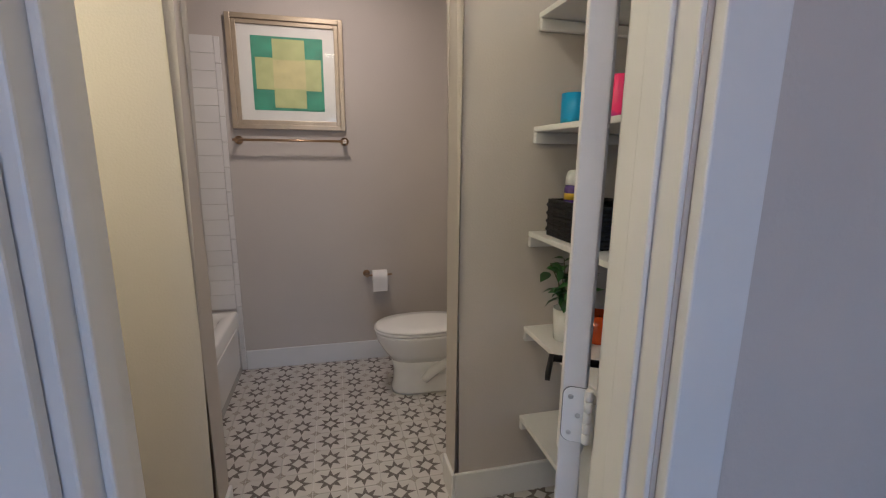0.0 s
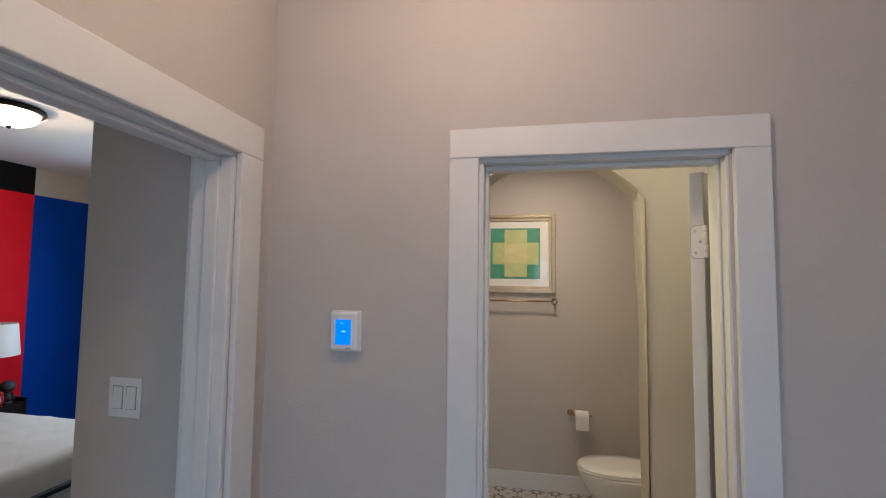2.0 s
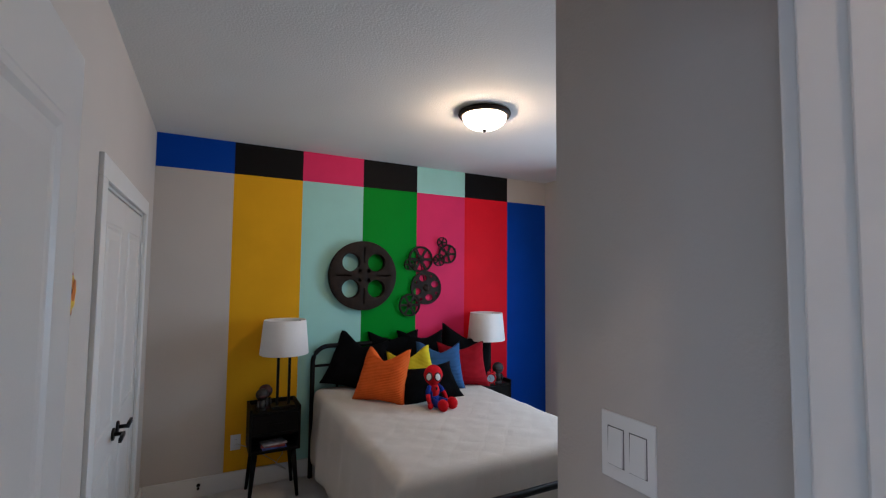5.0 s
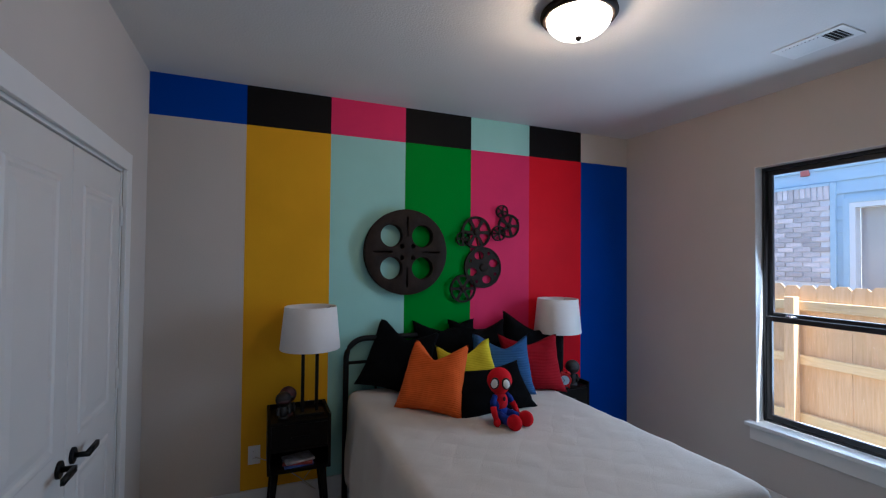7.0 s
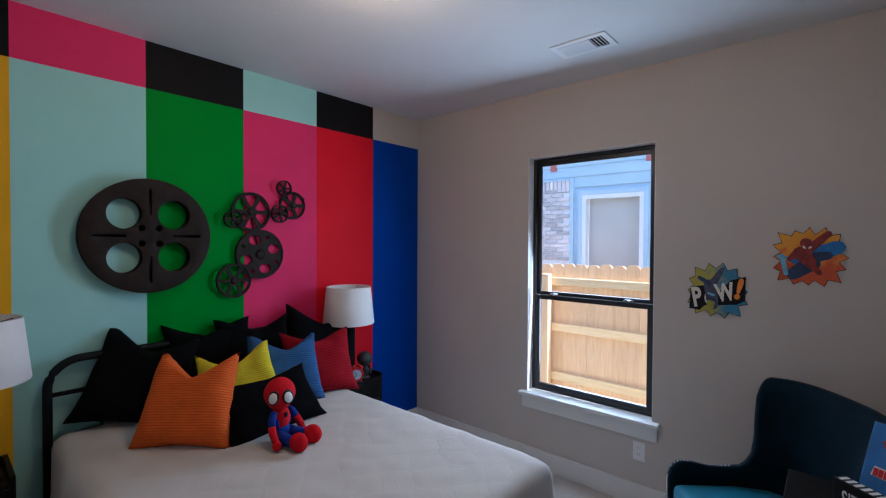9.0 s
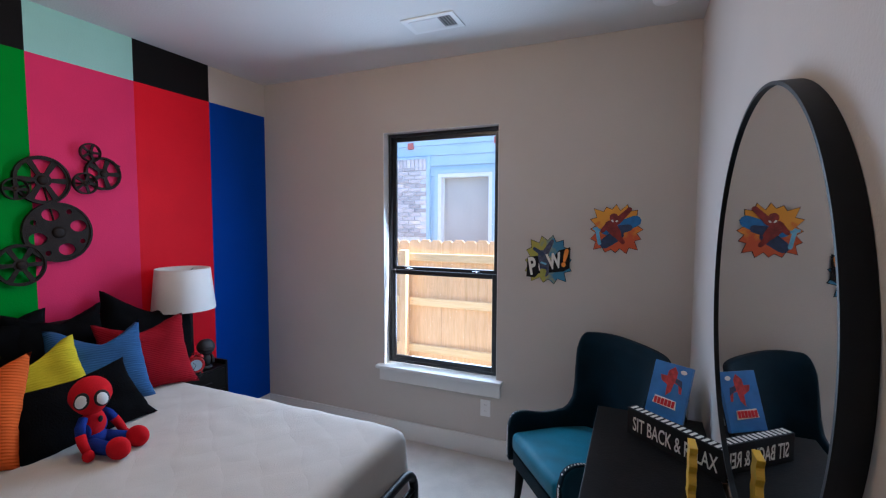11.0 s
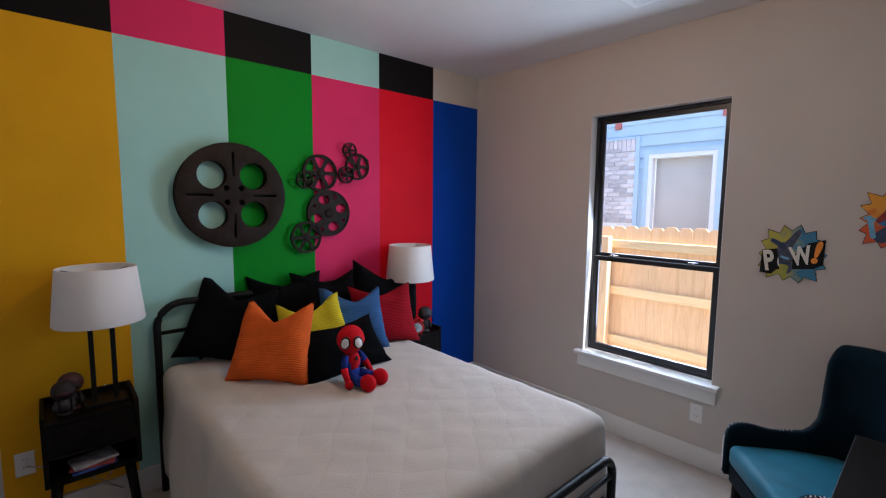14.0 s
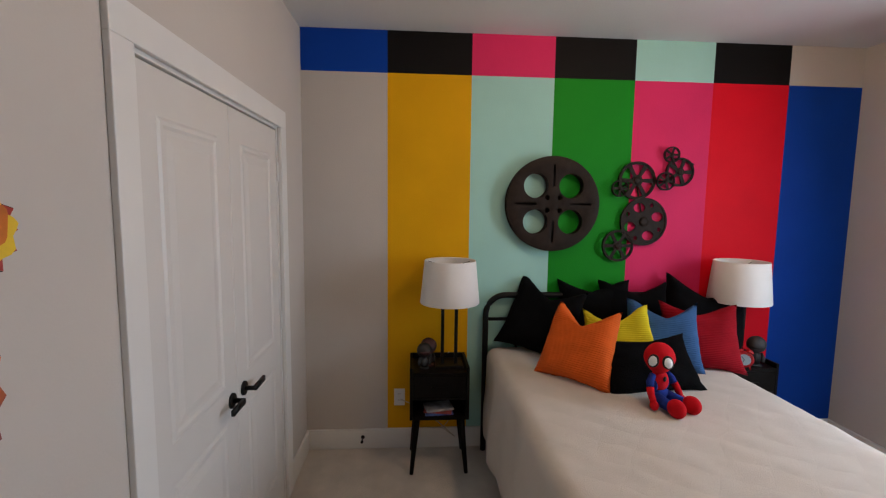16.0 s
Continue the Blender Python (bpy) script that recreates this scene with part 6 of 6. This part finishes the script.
    part("flush_lever", bm, CHROME, tank, "chrome flush lever")


toilet(pose(0.832, 2.215, 0, 0, 0, 180))


def bathtub():
    t = thing("bathtub", pose(0, 0, 0), "white alcove bathtub with flat apron", "bathtub")
    x0, x1, y0, y1, h = TUB_X + 0.01, -0.405, 1.36, BATH_Y - 0.013, 0.435
    bm = bmesh.new()

    def rim(z, ins, r):
        pts = []
        for cx, cy, a0 in ((x1 - ins - r, y1 - ins - r, 0), (x0 + ins + r, y1 - ins - r, 90), (x0 + ins + r, y0 + ins + r, 180), (x1 - ins - r, y0 + ins + r, 270)):
            for k in range(7):
                a = radians(a0 + 15 * k)
                pts.append(bm.verts.new((cx + r * math.cos(a), cy + r * math.sin(a), z)))
        return pts

    loops = [rim(0.0, 0.0, 0.012), rim(h - 0.015, 0.0, 0.012), rim(h, 0.010, 0.015), rim(h, 0.070, 0.09), rim(h - 0.02, 0.085, 0.10), rim(0.16, 0.15, 0.14), rim(0.11, 0.20, 0.12)]
    for a, b in zip(loops, loops[1:]):
        for i in range(len(a)):
            bm.faces.new((a[i], a[(i + 1) % len(a)], b[(i + 1) % len(b)], b[i])).smooth = True
    bm.faces.new(loops[-1])
    bm.faces.new(loops[0][::-1])
    part("tub", smooth(bm, 50), PORCELAIN, t)
    bm = bmesh.new()
    box(bm, x1, x1 + 0.008, y0 + 0.10, y1 - 0.10, 0.07, h - 0.09)
    part("apron_panel", soft(bm, 0.005, 2), PORCELAIN, t, "raised apron panel")


bathtub()


def shelves():
    """Built-in linen shelves beside the arch, on cleats with rounded ends."""
    s = thing("linen_shelves", pose(0, 0, 0), "built-in white painted linen shelves on cleats", "shelves")
    for z in (0.375, 0.780, 1.175, 1.572, 1.965):
        part("shelf", bbox(0.985, BATH_X - 0.002, T + 0.002, 1.198, z - 0.020, z, 0.003), TRIM, s)
        bm = bmesh.new()
        box(bm, 0.985, BATH_X - 0.002, 1.178, 1.1985, z - 0.062, z - 0.0205)
        part("cleat", soft(bm, 0.006, 3), TRIM, s)
        part("back_cleat", bbox(BATH_X - 0.020, BATH_X - 0.002, T + 0.002, 1.176, z - 0.062, z - 0.0205, 0.003), TRIM, s)


shelves()


def candle(name, m, r, h, colour, label):
    c = thing(name, m, label, "candle jar")
    bm = bmesh.new()
    lathe(bm, [(r * 0.90, 0.0), (r, 0.006), (r, h), (r * 0.95, h), (r * 0.94, h * 0.86), (0.001, h * 0.85)], 32, cap=False)
    part("jar", bm, colour, c)
    bm = bmesh.new()
    lathe(bm, [(0.0015, h * 0.85), (0.0015, h * 0.93)], 6)
    part("wick", bm, INK, c)


candle("candle_jar", pose(1.075, 1.065, 1.572), 0.046, 0.105, two_tone("turquoise_glass", (0.01, 0.16, 0.20), (0.01, 0.28, 0.55), 2, 3.0), "turquoise and blue candle jar on a shelf")
candle("candle_jar", pose(1.085, 0.82, 1.572), 0.050, 0.125, two_tone("magenta_glass", (0.10, 0.01, 0.22), (0.75, 0.02, 0.14), 2, 2.0), "magenta and violet candle jar on a shelf")
candle("candle_jar", pose(1.20, 1.00, 0.780), 0.050, 0.110, mat("orange_glass", (0.70, 0.09, 0.01), 0.2, vary=0.1, bump=0.0), "orange candle jar on a shelf")
candle("candle_jar", pose(1.32, 0.93, 0.780), 0.040, 0.075, mat("ivory_glass", (0.68, 0.66, 0.60), 0.25, vary=0.05, bump=0.0), "ivory candle jar on a shelf")


def basket(m):
    b = thing("wicker_basket", m, "black woven wicker basket on a shelf", "basket")
    WICK = mat("black_wicker", (0.010, 0.009, 0.012), 0.6, vary=0.3, scale=40, bump=0.2)
    w, d, h = 0.30, 0.24, 0.135
    part("liner", bbox(-d / 2 + 0.006, d / 2 - 0.006, -w / 2 + 0.006, w / 2 - 0.006, 0.0, 0.012, 0), WICK, b)
    for row in range(9):
        z = 0.008 + row * h / 9
        pts = []
        for i in range(56):
            a = i / 56 * 4
            side, f = int(a), a - int(a)
            x, y = ((d / 2, -w / 2 + w * f), (d / 2 - d * f, w / 2), (-d / 2, w / 2 - w * f), (-d / 2 + d * f, -w / 2))[side]
            k = 1 + (0.022 if (i + row) % 2 else -0.022)
            pts.append((x * k, y * k, z))
        bm = bmesh.new()
        tube(bm, pts, 0.0085, 6, closed=True)
        part("strand", bm, WICK, b)
    for i in range(28):
        a = i / 28 * 4
        side, f = int(a), a - int(a)
        x, y = ((d / 2, -w / 2 + w * f), (d / 2 - d * f, w / 2), (-d / 2, w / 2 - w * f), (-d / 2 + d * f, -w / 2))[side]
        bm = bmesh.new()
        tube(bm, [(x, y, 0.0), (x, y, h)], 0.006, 6)
        part("stake", bm, WICK, b)
    return b


basket(pose(1.145, 0.960, 1.175))


def spray_can(m):
    s = thing("spray_can", m, "purple and white aerosol can standing in the basket", "spray can")
    PURPLE = mat("purple_label", (0.06, 0.02, 0.16), 0.35, vary=0.3, scale=40, bump=0.0)
    for name, prof, colour in (("can", [(0.029, 0.0), (0.031, 0.004), (0.031, 0.165), (0.026, 0.178)], PURPLE), ("band", [(0.0314, 0.125), (0.0314, 0.148)], YELLOWINK), ("white_band", [(0.0314, 0.085), (0.0314, 0.108)], WHITEINK), ("cap", [(0.0275, 0.176), (0.029, 0.180), (0.0285, 0.205), (0.022, 0.224), (0.012, 0.229), (0.001, 0.230)], PLASTIC)):
        bm = bmesh.new()
        lathe(bm, prof, 28)
        part(name, bm, colour, s)


spray_can(pose(1.080, 1.045, 1.188))


def plant(m):
    p = thing("potted_plant", m, "small leafy green plant in a white pot", "plant")
    bm = bmesh.new()
    lathe(bm, [(0.036, 0.0), (0.040, 0.004), (0.047, 0.125), (0.043, 0.125), (0.040, 0.105), (0.001, 0.104)], 32, cap=False)
    part("pot", bm, PORCELAIN, p, "white pot")
    STEM = mat("brown_stem", (0.08, 0.07, 0.03), 0.7)
    LEAF = mat("green_leaf", (0.035, 0.11, 0.025), 0.45, vary=0.3, scale=30, bump=0.1, island=0.4)
    rnd = random.Random(11)
    bm = bmesh.new()
    vs = [bm.verts.new(q) for q in ((0, 0, 0), (0.016, 0.018, 0.005), (0.0, 0.024, -0.002), (-0.016, 0.018, 0.005), (0.019, 0.040, 0.003), (0, 0.046, -0.004), (-0.019, 0.040, 0.003), (0, 0.070, -0.012))]
    for q in ((0, 1, 2), (0, 2, 3), (1, 4, 5, 2), (3, 2, 5, 6), (4, 7, 5), (6, 5, 7)):
        bm.faces.new([vs[i] for i in q]).smooth = True
    leaf = None
    for k in range(15):
        a = rnd.uniform(0, 2 * math.pi)
        r, h = rnd.uniform(0.02, 0.105), rnd.uniform(0.20, 0.305)
        tip = Vector((r * math.cos(a), r * math.sin(a), h))
        b2 = bmesh.new()
        tube(b2, [(0.3 * tip.x * 0.2, 0.3 * tip.y * 0.2, 0.10), (tip.x * 0.5, tip.y * 0.5, 0.12 + (h - 0.12) * 0.6), tuple(tip)], [0.0028, 0.0022, 0.0014], 6)
        stem = part("stem", b2, STEM, p)
        for j in range(4):
            if leaf is None:
                ob = part("leaf", bm, LEAF, stem)
                leaf = ob.data
            else:
                ob = new("leaf", leaf)
                ob.parent = stem
            ob.matrix_local = Matrix.Translation(tip - Vector((0, 0, 0.012 * j))) @ pose(0, 0, 0, rnd.uniform(-45, 30), rnd.uniform(-25, 25), rnd.uniform(0, 360)) @ Matrix.Scale(rnd.uniform(0.75, 1.15), 4)


plant(pose(1.080, 1.040, 0.780))

# ---- tiles ----
TILE_WHITE = mat("white_floor_tile", (0.54, 0.515, 0.48), 0.35, vary=0.04, scale=6, bump=0.02, island=0.02)
STAR_DARK = mat("charcoal_star_print", (0.13, 0.11, 0.10), 0.4, vary=0.25, scale=30, bump=0.02)
STAR_GREY = mat("grey_diamond_print", (0.33, 0.30, 0.26), 0.4, vary=0.15, scale=30, bump=0.02)


def floor_tiles():
    """Printed tiles: an eight-pointed outline star in the middle, grey diamonds at the edges' middles and corners."""
    S, g = 0.150, 0.0012
    bm = bmesh.new()
    box(bm, -S / 2 + g, S / 2 - g, -S / 2 + g, S / 2 - g, -0.010, 0.0, 0)
    z = 0.0006

    def face(pts, mi):  # a printed patch
        bm.faces.new([bm.verts.new((x, y, z)) for x, y in pts]).material_index = mi

    star = []
    for k in range(16):
        a = radians(22.5 * k)
        R = (0.0335 if k % 2 else (0.072 if k % 4 == 0 else 0.066))
        star.append((R * math.cos(a), R * math.sin(a)))
    for k in range(16):
        face([(0, 0), star[k], star[(k + 1) % 16]], 1)
    z = 0.0012
    face([(0.031, 0), (0, 0.031), (-0.031, 0), (0, -0.031)], 0)
    z = 0.0006
    for sx in (-1, 1):
        for sy in (-1, 1):
            c = S / 2 - g
            face([(sx * c, sy * c), (sx * (c - 0.026), sy * c), (sx * (c - 0.009), sy * (c - 0.009)), (sx * c, sy * (c - 0.026))][::sx * sy], 2)
    parent = bpy.data.objects["subfloor_bathroom"]
    first = None
    for i in range(-7, 12):
        for j in range(0, 18):
            x, y = 0.032 + i * S, 0.249 - S + j * S
            if not (-1.10 < x < BATH_X) or not (0.06 < y < BATH_Y - 0.02):
                continue
            if x < -0.5 and y > 1.3:
                continue
            if first is None:
                ob = part("floor_tile", bm, [TILE_WHITE, STAR_DARK, STAR_GREY], parent)
                first = ob.data
            else:
                ob = new("floor_tile", first)
                ob.parent = parent
            ob.location = (x, y, 0.0)


floor_tiles()


def tub_tiles():
    """Stacked white wall tiles above the tub, with a narrow edge strip down to the floor."""
    parent = bpy.data.objects["wall_bathroom_north"]
    W, Hh = 0.300, 0.100
    mtl = mat("white_wall_tile", (0.72, 0.70, 0.67), 0.18, vary=0.03, scale=5, bump=0.03, island=0.03)
    for row in range(17):
        z = 0.445 + row * Hh
        for col in range(3):
            x1 = -0.412 - col * W + (0.0 if row % 2 == 0 else 0.15)
            a, b = x1 - W + 0.001, x1 - 0.001
            if b > -0.412:
                b = -0.412
            if a < TUB_X:
                a = TUB_X + 0.001
            part("wall_tile", bbox(a, b, BATH_Y - 0.010, BATH_Y - 0.0005, z + 0.001, z + Hh - 0.001, 0.002, 1), mtl, parent)
    for row in range(14):
        part("edge_tile", bbox(-0.411, -0.378, BATH_Y - 0.012, BATH_Y - 0.0005, row * 0.153 + 0.001, row * 0.153 + 0.152, 0.003, 1), mtl, parent)


tub_tiles()
